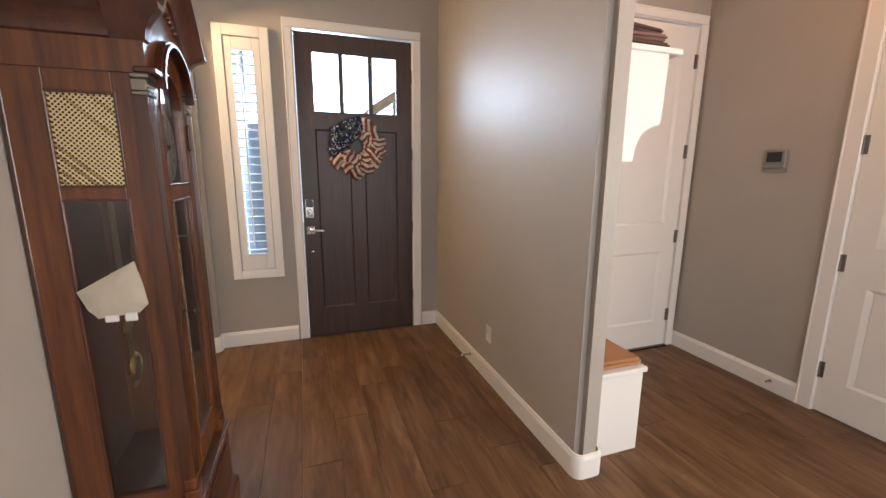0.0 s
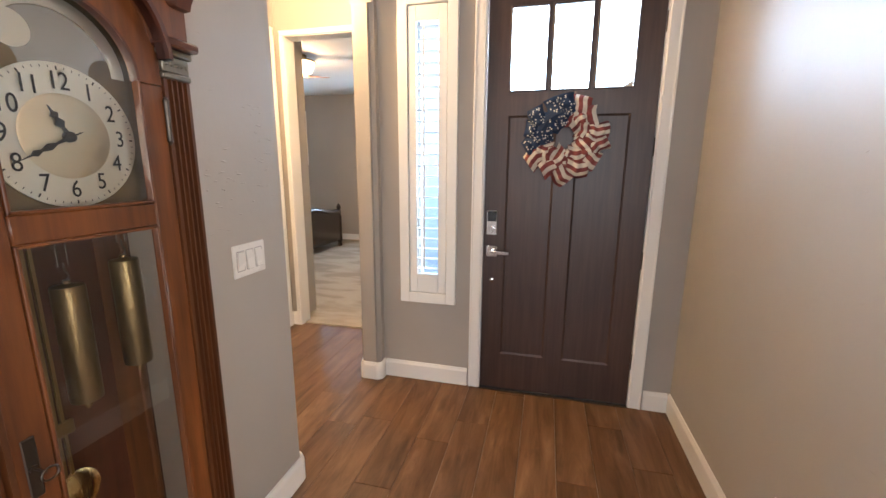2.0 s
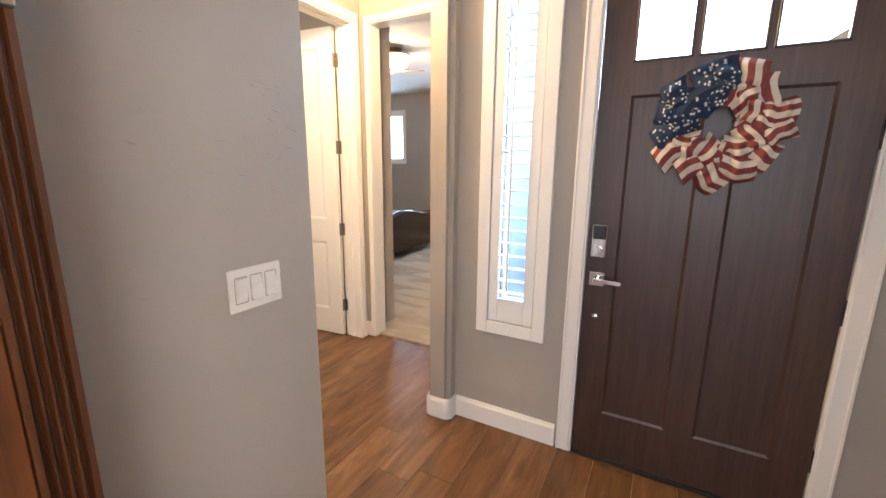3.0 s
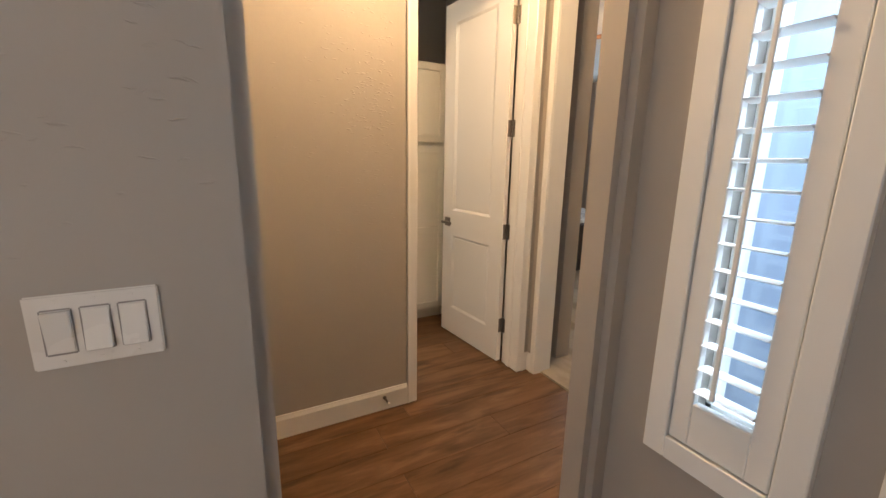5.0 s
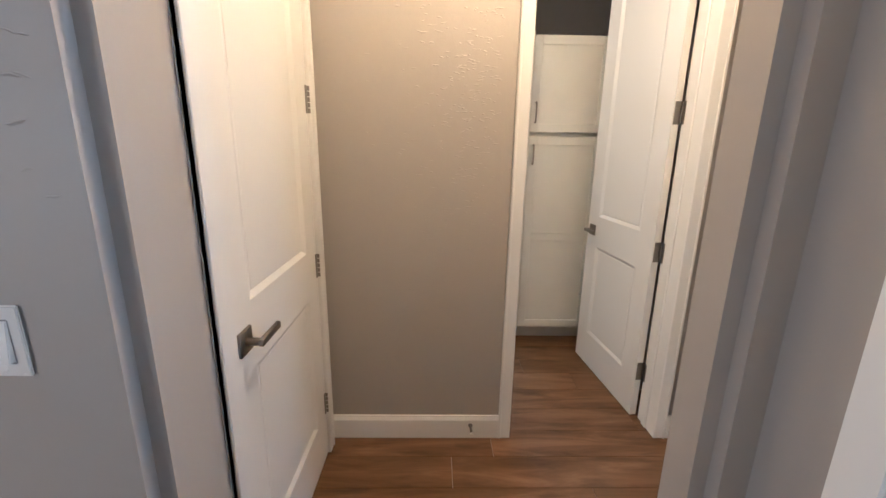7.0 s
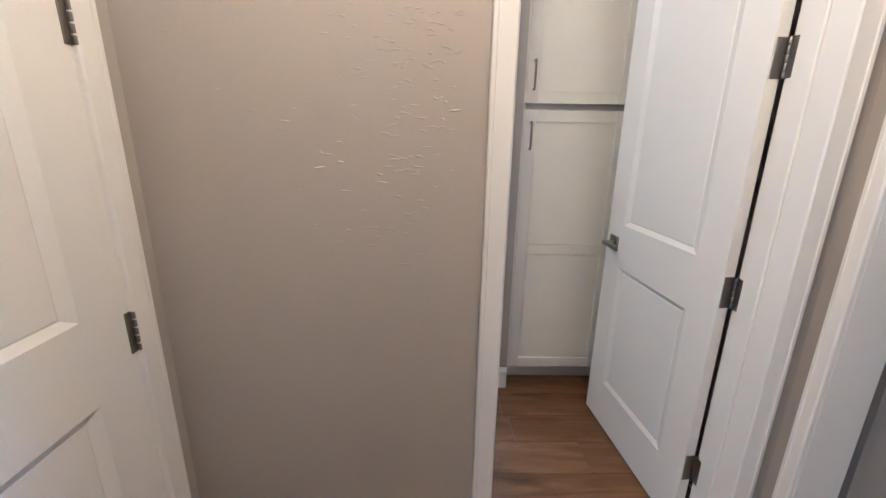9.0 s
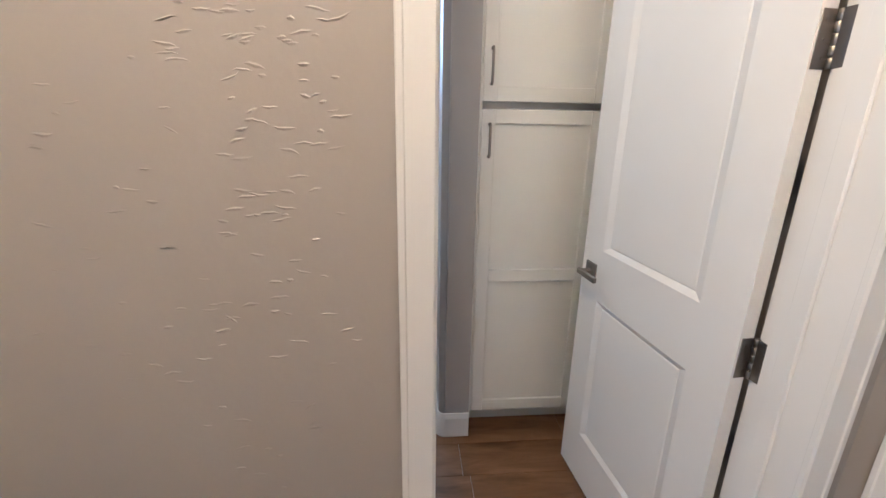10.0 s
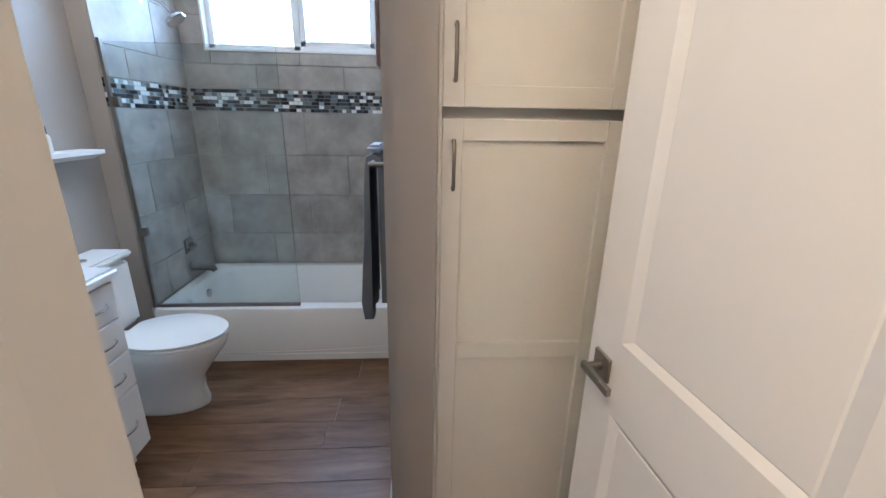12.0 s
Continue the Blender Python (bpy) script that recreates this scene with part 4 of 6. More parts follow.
    for b in ((-A, -A + 0.005, 1.366, SP), (A - 0.005, A, 1.366, SP), (-A, A, 1.366, 1.371), (-A, -A + 0.005, 0.53, 1.322), (A - 0.005, A, 0.53, 1.322), (-A, A, 0.53, 0.535), (-A, A, 1.317, 1.322)):
        part("glass_bead", boxed(b[0], b[1], y0 - 0.003, y0 + 0.010, b[2], b[3], bevel=0.001), CHERRY, c)
    bm = bmesh.new()
    ins = [(0.150 * math.cos(math.pi * (1 - i / 32)), SP + 0.045 + 0.140 * math.sin(math.pi * (1 - i / 32))) for i in range(33)]
    for r, yy in ((0.016, 0.016), (0.009, 0.024)):
        o2 = [(x + r * math.cos(math.pi * (1 - i / 32)), z + r * math.sin(math.pi * (1 - i / 32))) for i, (x, z) in enumerate(ins)]
        strip(bm, ins, o2, F - 0.010 - yy, F - 0.006)
    box(bm, 0.146, 0.228, F - 0.030, F + 0.02, 1.655, 1.672, bevel=0.004)
    box(bm, -0.228, -0.146, F - 0.030, F + 0.02, 1.655, 1.672, bevel=0.004)
    part("arch_moulding", bm, CHERRY_DK, c, "dark arched moulding", smooth=True)
    g = part("dial_glass", None_safe_arch(A - 0.002, 1.368, SP, F + 0.010, F + 0.013), CLEAR, c, "clear dial glass")
    g.visible_shadow = False
    g = part("front_glass", boxed(-A, A, F + 0.010, F + 0.013, 0.53, 1.322), CLEAR, c, "clear long door glass")
    g.visible_shadow = False

    # hood front: spandrel above the arch, up to the swept cornice
    def crown(x):
        ax = abs(x)
        if ax > 0.20:
            return 1.762 + 0.004 * (ax - 0.20)
        t = (0.20 - ax) / 0.20
        return 1.762 + 0.175 * math.sin(min(1, t * 1.15) * math.pi / 2) ** 1.25
    bm = bmesh.new()
    xs = [-0.221 + 0.442 * i / 60 for i in range(61)]
    low = []
    for x in xs:
        low.append((x, SP + 0.045 + math.sqrt(max(0, 0.151 ** 2 - x * x)) * 0.93 if abs(x) < 0.151 else 1.672))
    strip(bm, low, [(x, crown(x)) for x in xs], F - 0.008, F + 0.012)
    part("hood_front", bm, CHERRY, c)
    # filler between the door arch and the spandrel
    bm = bmesh.new()
    lo = [(x, SP + math.sqrt(max(0, 0.154 ** 2 - x * x)) if abs(x) < 0.154 else SP) for x in xs if abs(x) <= 0.176]
    hi = [(x, SP + 0.055 + math.sqrt(max(0, 0.151 ** 2 - x * x)) * 0.93 if abs(x) < 0.151 else 1.672) for x in xs if abs(x) <= 0.176]
    strip(bm, lo, hi, F + 0.002, F + 0.012)
    part("hood_inner_front", bm, CHERRY, c)
    # cornice: one swept cove following the crown, returning along the sides
    cove = [(-0.030, 0.002), (-0.026, 0.008), (-0.014, 0.010), (0.0, 0.014), (0.012, 0.022), (0.021, 0.034), (0.027, 0.046), (0.033, 0.050), (0.036, 0.056), (0.050, 0.056), (0.053, 0.050)]
    bm = bmesh.new()
    rows = []
    for dz, out in cove:
        rows.append([bm.verts.new((u * (0.221 + out), F - 0.008 - out, crown(u * 0.236) + dz)) for u in [-1 + i / 36 for i in range(73)]])
    rows.append([bm.verts.new((v.co.x, F + 0.06, v.co.z)) for v in rows[-1]])
    rows.append([bm.verts.new((v.co.x, F + 0.06, v.co.z)) for v in rows[0]])
    for a, b2 in zip(rows, rows[1:] + rows[:1]):
        for i in range(72):
            bm.faces.new((a[i], a[i + 1], b2[i + 1], b2[i]))
    for i in (0, -1):
        bm.faces.new([r[i] for r in rows])
    tidy(bm)
    part("cornice", bm, CHERRY_DK, c, "dark swept cove cornice", smooth=True)
    for s in (-1, 1):
        bm = bmesh.new()
        z0 = crown(0.236)
        prism(bm, [(s * 0.17, z0 - 0.03)] + [(s * (0.221 + out), z0 + dz) for dz, out in cove] + [(s * 0.17, z0 + 0.053)], F + 0.0602, 0, "y")
        part("side_cornice", bm, CHERRY_DK, c, smooth=True)
        part("hood_side", boxed(*sorted((s * 0.213, s * 0.221)), F + 0.012, 0, 1.655, 1.755), CHERRY, c)
    part("top_board", boxed(-0.17, 0.17, F + 0.06, 0, 1.765, 1.782), CHERRY_DK, c)
    # carved drop on the crown
    bm = bmesh.new()
    for i in range(9):
        t = i / 8
        x = -0.085 + 0.17 * t
        lathe(bm, [(0.001, -0.012), (0.008, -0.008), (0.011, -0.003), (0.011, 0.004)], (x, F - 0.008, 1.835 + 0.03 * math.sin(math.pi * t)), "y", 8, 1.1, 0.9)
    part("carving", bm, CHERRY_DK, c, "small carved applique", smooth=True)

    # dial: corner plate, moon arch, ring, numerals, hands of the clock
    DY = F + 0.034
    bm = None_safe_arch(A + 0.02, 1.355, SP, DY, DY + 0.003)
    part("dial_plate", bm, DIALDARK, c, "engraved dark gilt dial plate")
    bm = bmesh.new()
    lathe(bm, [(0.112, DY - 0.004), (0.112, DY - 0.0005)], (0, 0, 1.480), "y", 64)
    ring = part("dial_ring", bm, DIAL, c, "silvered chapter ring", smooth=True)
    bm = bmesh.new()
    lathe(bm, [(0.062, DY - 0.006), (0.066, DY - 0.0045)], (0, 0, 1.480), "y", 48)
    part("dial_center", bm, DIALGOLD, c, "gilt dial centre", smooth=True)
    bm = bmesh.new()
    for i in range(60):
        a = 2 * math.pi * i / 60
        r0 = 0.1035 if i % 5 else 0.101
        ca, sa = math.cos(a), math.sin(a)
        w = 0.0006 if i % 5 else 0.0012
        q = [bm.verts.new((r * sa + k * ca * w, DY - 0.0046, 1.480 + r * ca - k * sa * w)) for r, k in ((r0, -1), (r0, 1), (0.107, 1), (0.107, -1))]
        bm.faces.new(q)
    part("minute_track", bm, INK, c, "printed minute track")
    for i in range(1, 13):
        a = 2 * math.pi * i / 12
        cu = bpy.data.curves.new("numeral", "FONT")
        cu.body, cu.size, cu.align_x, cu.align_y, cu.extrude, cu.resolution_u = str(i), 0.039, "CENTER", "CENTER", 0.0003, 3
        tmp = new("numeral_shape", cu)
        me = bpy.data.meshes.new_from_object(tmp.evaluated_get(bpy.context.evaluated_depsgraph_get()))
        bpy.data.objects.remove(tmp)
        me.materials.clear()
        me.materials.append(INK)
        o = new("numeral", me)
        o.parent = c
        o["label"] = "black hour numeral %d" % i
        o.location, o.rotation_euler = (0.084 * math.sin(a), DY - 0.0052, 1.480 + 0.084 * math.cos(a)), (radians(90), 0, 0)
        o.scale = (0.8, 1, 1)
    # hour pointer towards 11, minute pointer towards 8
    for nm, ang_, ln, w in (("hour_pointer", -28, 0.052, 0.0075), ("minute_pointer", -118, 0.082, 0.0055), ("second_pointer", 65, 0.022, 0.0015)):
        bm = bmesh.new()
        prof = [(0.0, 0.2), (0.15, 0.5), (0.3, 0.3), (0.45, 1.0), (0.6, 0.35), (0.72, 0.9), (0.8, 0.25), (1.0, 0.05)]
        left = [(-w * q, ln * p) for p, q in prof]
        right = [(w * q, ln * p) for p, q in prof][::-1]
        prism(bm, left + right, -0.0008, 0.0008, "y")
        o = part(nm, bm, INK, c, "black serpentine clock pointer")
        o.location, o.rotation_euler = (0, DY - (0.010 if nm[0] == "h" else 0.013), 1.480), (0, radians(ang_), 0)
    bm = bmesh.new()
    lathe(bm, [(0.002, DY - 0.018), (0.008, DY - 0.014), (0.009, DY - 0.006)], (0, 0, 1.480), "y", 16)
    part("pointer_hub", bm, INK, c, smooth=True)
    # moon disc and its humps
    bm = bmesh.new()
    lathe(bm, [(0.085, DY - 0.003), (0.085, DY - 0.001)], (0, 0, 1.585), "y", 40)
    part("moon_disc", bm, MOONSKY, c, "painted moon-phase disc", smooth=True)
    bm = bmesh.new()
    lathe(bm, [(0.026, DY - 0.005), (0.026, DY - 0.003)], (-0.052, 0, 1.628), "y", 28)
    part("moon", bm, DIAL, c, "pale moon", smooth=True)
    for s in (-1, 1):
        bm = bmesh.new()
        lathe(bm, [(0.030, DY - 0.0034), (0.030, DY - 0.0031)], (s * 0.078, 0, 1.582), "y", 28)
        part("moon_hump", bm, DIALDARK, c, "engraved hump of the moon dial", smooth=True)
    bm = bmesh.new()
    ri = [(0.086 * math.cos(math.pi * (1 - i / 24)), SP + 0.086 * math.sin(math.pi * (1 - i / 24))) for i in range(25)]
    ro = [(0.108 * math.cos(math.pi * (1 - i / 24)), SP + 0.108 * math.sin(math.pi * (1 - i / 24))) for i in range(25)]
    strip(bm, ri, ro, DY - 0.004, DY - 0.001)
    part("moon_arch", bm, DIAL, c, "silvered arch over the moon dial", smooth=True)
    # three weights on chains
    for x, zt in ((-0.100, 1.235), (0.006, 1.22), (0.112, 1.245)):
        bm = bmesh.new()
        z0 = zt - 0.215
        lathe(bm, [(0.004, z0 - 0.022), (0.006, z0 - 0.016), (0.004, z0 - 0.010), (0.024, z0 - 0.004), (0.0255, z0), (0.0255, zt), (0.024, zt + 0.004), (0.006, zt + 0.008), (0.006, zt + 0.014)], (x, F + 0.10, 0), "z", 28)
        w = part("weight", bm, WEIGHTM, c, "long brass clock weight", smooth=True)
        bm = bmesh.new()
        tube(bm, [(x, F + 0.10, zt + 0.012), (x + 0.006, F + 0.10, zt + 0.022), (x, F + 0.10, zt + 0.032), (x, F + 0.10, zt + 0.045)], 0.0018, 6)
        tube(bm, [(x - 0.008, F + 0.10, zt + 0.04), (x - 0.008, F + 0.10, 1.335)], 0.0013, 5)
        tube(bm, [(x + 0.008, F + 0.10, zt + 0.04), (x + 0.008, F + 0.10, 1.335)], 0.0013, 5)
        part("chain", bm, DARKMETAL, c)
    bm = bmesh.new()
    for x in (-0.012, 0.0, 0.012):
        box(bm, x - 0.003, x + 0.003, F + 0.188, F + 0.194, 0.70, 1.335)
    box(bm, -0.03, 0.03, F + 0.187, F + 0.195, 0.90, 0.93, bevel=0.002)
    part("pendulum_rod", bm, BRASS, c)
    bm = bmesh.new()
    lathe(bm, [(0.004, F + 0.178), (0.03, F + 0.180), (0.045, F + 0.185), (0.050, F + 0.191), (0.045, F + 0.197)], (0.01, 0, 0.765), "y", 40)
    part("pendulum_bob", bm, BRASSY, c, "polished brass pendulum bob", smooth=True)
    # lock, key, hinge
    bm = bmesh.new()
    box(bm, -0.152, -0.134, F - 0.003, F, 0.94, 1.04, bevel=0.002)
    lathe(bm, [(0.006, F - 0.006), (0.006, F)], (-0.143, 0, 0.99), "y", 12)
    part("lock_plate", bm, DARKMETAL, c, "ornate dark lock plate")
    bm = bmesh.new()
    tube(bm, [(-0.143, F - 0.006, 0.99), (-0.143, F - 0.03, 0.99)], 0.002, 6)
    tube(bm, [(-0.143 + 0.011 * math.cos(t), F - 0.038, 0.99 + 0.010 * math.sin(t)) for t in [2 * math.pi * k / 14 for k in range(15)]], 0.0018, 6)
    part("key", bm, DARKMETAL, c)
    bm = bmesh.new()
    lathe(bm, [(0.002, 1.475), (0.006, 1.482), (0.0045, 1.488), (0.0045, 1.552), (0.006, 1.558), (0.002, 1.565)], (0.158, F - 0.005, 0), "z", 12)
    part("door_hinge", bm, DARKMETAL, c, smooth=True)
    return c


def None_safe_arch(hw, z0, sp, y0, y1):
    """A plate with an arched top."""
    bm = bmesh.new()
    prism(bm, [(-hw, z0), (hw, z0)] + [(hw * math.cos(math.pi * i / 28), sp + hw * math.sin(math.pi * i / 28)) for i in range(29)], y0, y1, "y")
    return bm


CHERRY_MID = wood("mid_cherry_wood", (0.036, 0.011, 0.004), (0.105, 0.034, 0.009), grain=(14, 14, 1.0), rough=0.34, coat=0.4, relief=0.05)
WEIGHTM = metal("dull_weight_brass", (0.17, 0.115, 0.055), 0.42)
BRASSY = metal("polished_brass", (0.62, 0.45, 0.20), 0.22)
GRILLE = metal("brass_lattice", (0.62, 0.50, 0.27), 0.45)
GRILLE_CLOTH = satin("brown_grille_cloth", (0.10, 0.055, 0.03), 0.9, 0.2)
DIALDARK = metal("dark_gilt_plate", (0.20, 0.15, 0.09), 0.5)
MOONSKY = satin("moon_disc_paint", (0.22, 0.21, 0.20), 0.5, 0.2)
grandfather_clock()


def hanging_cloth():
    """A cream drawstring pouch, lying slack against the clock's side glass, on a pin."""
    th = thing("cloth_pouch", pose(-0.50, -2.172, 1.08), "cream cloth pouch hanging by a pin from the clock's side", "pouch")
    bm = bmesh.new()
    corners = [(-0.074, 0.012), (0.062, 0.088), (0.075, 0.03), (0.083, -0.035), (0.060, -0.058), (-0.035, -0.066), (-0.055, -0.040)]
    # smooth closed outline
    pts = []
    n = len(corners)
    for i in range(n):
        p0, p1, p2, p3 = (Vector((*corners[(i + k) % n], 0)) for k in (-1, 0, 1, 2))
        for j in range(5):
            t = j / 5
            q = 0.5 * ((2 * p1) + (p2 - p0) * t * 0.7 + (2 * p0 - 5 * p1 + 4 * p2 - p3) * t * t * 0.7 + (3 * p1 - 3 * p2 + p3 - p0) * t ** 3 * 0.7) + 0.15 * (p1 + (p2 - p1) * t) * 0
            q = p1.lerp(p2, t)
            pts.append((q.x, q.y))
    rings = []
    for k in range(5):
        s = 1 - k / 5
        rings.append([[x * s, -0.004 - 0.010 * math.sin(min(1, k / 3) * math.pi / 2) + 0.002 * noise.noise(Vector((x * 40, z * 40, k))), z * s] for x, z in pts])
    vf = [[bm.verts.new(p) for p in r] for r in rings]
    back = [bm.verts.new((x, 0.0, z)) for x, z in pts]
    m = len(pts)
    for i in range(m):
        bm.faces.new((back[i], back[(i + 1) % m], vf[0][(i + 1) % m], vf[0][i]))
        for a, b in zip(vf, vf[1:]):
            bm.faces.new((a[i], a[(i + 1) % m], b[(i + 1) % m], b[i]))
    bm.faces.new(vf[-1])
    bm.faces.new(back[::-1])
    tidy(bm)
    part("pouch", bm, CLOTHW, th, smooth=True)
    bm = bmesh.new()
    box(bm, -0.02, 0.012, -0.010, -0.002, -0.078, -0.058, bevel=0.003)
    box(bm, 0.025, 0.055, -0.008, -0.002, -0.080, -0.055, bevel=0.003)
    part("lining", bm, STARW, th, "white lining showing at the hem")
    bm = bmesh.new()
    tube(bm, [(0.060, -0.003, 0.086), (0.062, -0.006, 0.10), (0.052, -0.005, 0.108)], 0.0012, 5)
    part("pin", bm, DARKMETAL, th)


hanging_cloth()


# ---- small fixtures ----
def plate(name, m, w, h, label, category):
    """A screwed wall plate facing local -y."""
    th = thing(name, m, label, category)
    bm = boxed(-w / 2, w / 2, -0.006, 0, -h / 2, h / 2, bevel=0.0025, seg=2)
    part("plate", bm, PLASTIC, th, smooth=True)
    return th


sw = plate("light_switch", pose(WX + 0.0005, -1.243, 1.106, 0, 0, 90), 0.163, 0.116, "ivory three-gang rocker switch on the greige wall", "light switch")
for i, x in enumerate((-0.046, 0.0, 0.046)):
    bm = bmesh.new()
    tl = 1 if i else -1
    vs = box(bm, x - 0.0165, x + 0.0165, -0.0115, -0.005, -0.033, 0.033)
    for v in vs:
        if v.co.y < -0.01:
            v.co.y += 0.004 * (v.co.z / 0.033) * tl
    bmesh.ops.bevel(bm, geom=list(bm.edges), offset=0.0012, segments=2, affect="EDGES")
    part("rocker", bm, PLASTIC, sw, "rocker paddle")
    # thin grey strips put the rocker's shadow gap into colour
    bm = bmesh.new()
    for b in ((x - 0.0192, x - 0.0172, -0.035, 0.035), (x + 0.0172, x + 0.0192, -0.035, 0.035), (x - 0.0172, x + 0.0172, -0.0365, -0.0338), (x - 0.0172, x + 0.0172, 0.0338, 0.0365)):
        box(bm, b[0], b[1], -0.0064, -0.005, b[2], b[3])
    part("surround", bm, SHADOWGAP, sw, "grey line painted as the shadow in the gap round the rocker")
    for z in (-0.048, 0.048):
        bm = bmesh.new()
        lathe(bm, [(0.0026, -0.0072), (0.003, -0.0055)], (x, 0, z), "y", 8)
        part("screw", bm, PLASTIC, sw)


def outlet(m):
    o = plate("power_outlet", m, 0.070, 0.115, "ivory duplex outlet low on the greige wall", "outlet")
    for z in (-0.0195, 0.0195):
        bm = bmesh.new()
        lathe(bm, [(0.0155, -0.0085), (0.0165, -0.005)], (0, 0, z), "y", 20, 1, 1)
        part("socket", bm, PLASTIC, o, smooth=True)
        bm = bmesh.new()
        box(bm, -0.0075, -0.0055, -0.0088, -0.008, z - 0.002, z + 0.006)
        box(bm, 0.0055, 0.0075, -0.0088, -0.008, z - 0.002, z + 0.006)
        part("slot", bm, BLACK, o)


outlet(pose(EX - 0.0005, -1.13, 0.335, 0, 0, -90))

th = thing("thermostat", pose(MX - 0.0005, -1.665, 1.49, 0, 0, -90), "grey wall thermostat with a dark screen above a small plate", "thermostat")
part("body", boxed(-0.075, 0.055, -0.022, 0, -0.045, 0.068, bevel=0.004), GREYPL, th)
part("screen", boxed(-0.055, 0.035, -0.025, -0.022, -0.008, 0.055, bevel=0.001), BLACK, th, "dark glass screen")
part("trim_bar", boxed(-0.072, 0.052, -0.026, -0.022, -0.020, -0.014, bevel=0.001), NICKEL, th)
part("wall_plate", boxed(-0.085, 0.062, -0.008, 0, -0.072, -0.045, bevel=0.002), GREYPL, th)


def door_stop(m):
    """A spring door stop standing out from a baseboard along local -y."""
    s = thing("door_stop", m, "brushed nickel door stop on the white baseboard", "door stop")
    bm = bmesh.new()
    lathe(bm, [(0.004, -0.062), (0.004, -0.008), (0.010, -0.006), (0.011, 0.0)], (0, 0, 0), "y", 12)
    for k in range(12):
        lathe(bm, [(0.0045, -0.012 - k * 0.0038), (0.006, -0.0105 - k * 0.0038), (0.0045, -0.009 - k * 0.0038)], (0, 0, 0), "y", 10)
    part("spring", bm, NICKEL, s, smooth=True)
    bm = bmesh.new()
    lathe(bm, [(0.006, -0.074), (0.0075, -0.072), (0.0075, -0.062)], (0, 0, 0), "y", 12)
    part("tip", bm, PLASTIC, s, "white rubber tip", smooth=True)


door_stop(pose(EX - 0.015, -0.855, 0.07, 0, 0, -90))
door_stop(pose(BX + 0.015, -0.363, 0.075, 0, 0, 90))
door_stop(pose(MX - 0.015, -1.84, 0.07, 0, 0, -90))


# ---- wreath ----
BURLAP = satin("brown_burlap", (0.30, 0.13, 0.10), 0.9, 0.2)


def wreath():
    w = thing("wreath", pose(0.449, -0.012, 1.594), "ruffled fabric wreath, navy with stars and red-cream stripes, on the door", "wreath")
    bm = bmesh.new()
    R = 0.135
    tube(bm, [(R * math.cos(t), -0.035, R * math.sin(t)) for t in [2 * math.pi * k / 36 for k in range(37)]], 0.024, 8, cap=False)
    part("ring", bm, BURLAP, w, "wrapped wreath ring")
    bm = bmesh.new()
    tube(bm, [(R * math.cos(t), -0.036, R * math.sin(t)) for t in [radians(84 + 112 * k / 16) for k in range(17)]], 0.034, 8)
    part("ring_wrap", bm, BLUECLOTH, w, "navy cloth wrapped round the ring", smooth=True)
    rng = random.Random(7)
    n = 14
    for k in range(n):
        for row in range(2):
            a = 2 * math.pi * (k + 0.5 * row) / n + rng.uniform(-0.06, 0.06)
            blue = 82 < math.degrees(a) % 360 < 198
            r0 = R + (-0.016 if row == 0 else 0.036) + rng.uniform(-0.010, 0.012)
            bm = bmesh.new()
            uvl = bm.loops.layers.uv.new("UVMap")
            nu, nv = 18, 10
            ln, wd = (0.050 if row == 0 else 0.058) + rng.uniform(0, 0.010), rng.uniform(0.055, 0.075)
            ph = rng.uniform(0, 6.28)
            grid = []
            for i in range(nu):
                u = i / (nu - 1)
                line = []
                for j in range(nv):
                    v = j / (nv - 1)
                    # a pinched loop of cloth with wavy lips
                    arch = math.sin(math.pi * v)
                    x = (u - 0.5) * 2 * ln
                    y = -0.020 - 0.050 * arch ** 0.7 * (0.35 + 0.65 * math.cos((u - 0.5) * 2.6)) - 0.008 * math.sin(u * 15 + ph) * arch
                    z = (v - 0.5) * wd * 1.6 + 0.010 * math.sin(u * 5 + ph * 1.7)
                    line.append(bm.verts.new((x, y, z)))
                grid.append(line)
            for i in range(nu - 1):
                for j in range(nv - 1):
                    f = bm.faces.new((grid[i][j], grid[i + 1][j], grid[i + 1][j + 1], grid[i][j + 1]))
                    for lp, (pi_, pj) in zip(f.loops, ((i, j), (i + 1, j), (i + 1, j + 1), (i, j + 1))):
                        lp[uvl].uv = (pj / (nv - 1) * 0.50 + ph, pi_ / (nu - 1))
            if blue:
                # printed stars lie on the cloth
                for q in range(34):
                    i, j = rng.randrange(1, nu - 2), rng.randrange(1, nv - 1)
                    c0 = grid[i][j].co
                    nn = (grid[i + 1][j].co - c0).cross(grid[i][j + 1 if j < nv - 1 else j].co - c0).normalized()
                    if nn.y > 0:
                        nn = -nn
                    t1 = nn.orthogonal().normalized()
                    t2 = nn.cross(t1)
                    ctr = c0 + nn * 0.0012
                    vs = []
                    for s in range(10):
                        rr = 0.0070 if s % 2 == 0 else 0.0029
                        an = math.pi * s / 5
                        vs.append(bm.verts.new(ctr + t1 * rr * math.cos(an) + t2 * rr * math.sin(an)))
                    f = bm.faces.new(vs)
                    f.material_index = 1
            ob = part("star_ruffle" if blue else "striped_ruffle", bm, BLUECLOTH if blue else REDCLOTH, w, "navy cloth ruffle with white stars" if blue else "red and cream striped cloth ruffle")
            if blue:
                ob.data.materials.append(STARW)
            ob.data.shade_smooth()
            ob.location = (r0 * math.cos(a), rng.uniform(-0.006, 0.004), r0 * math.sin(a))
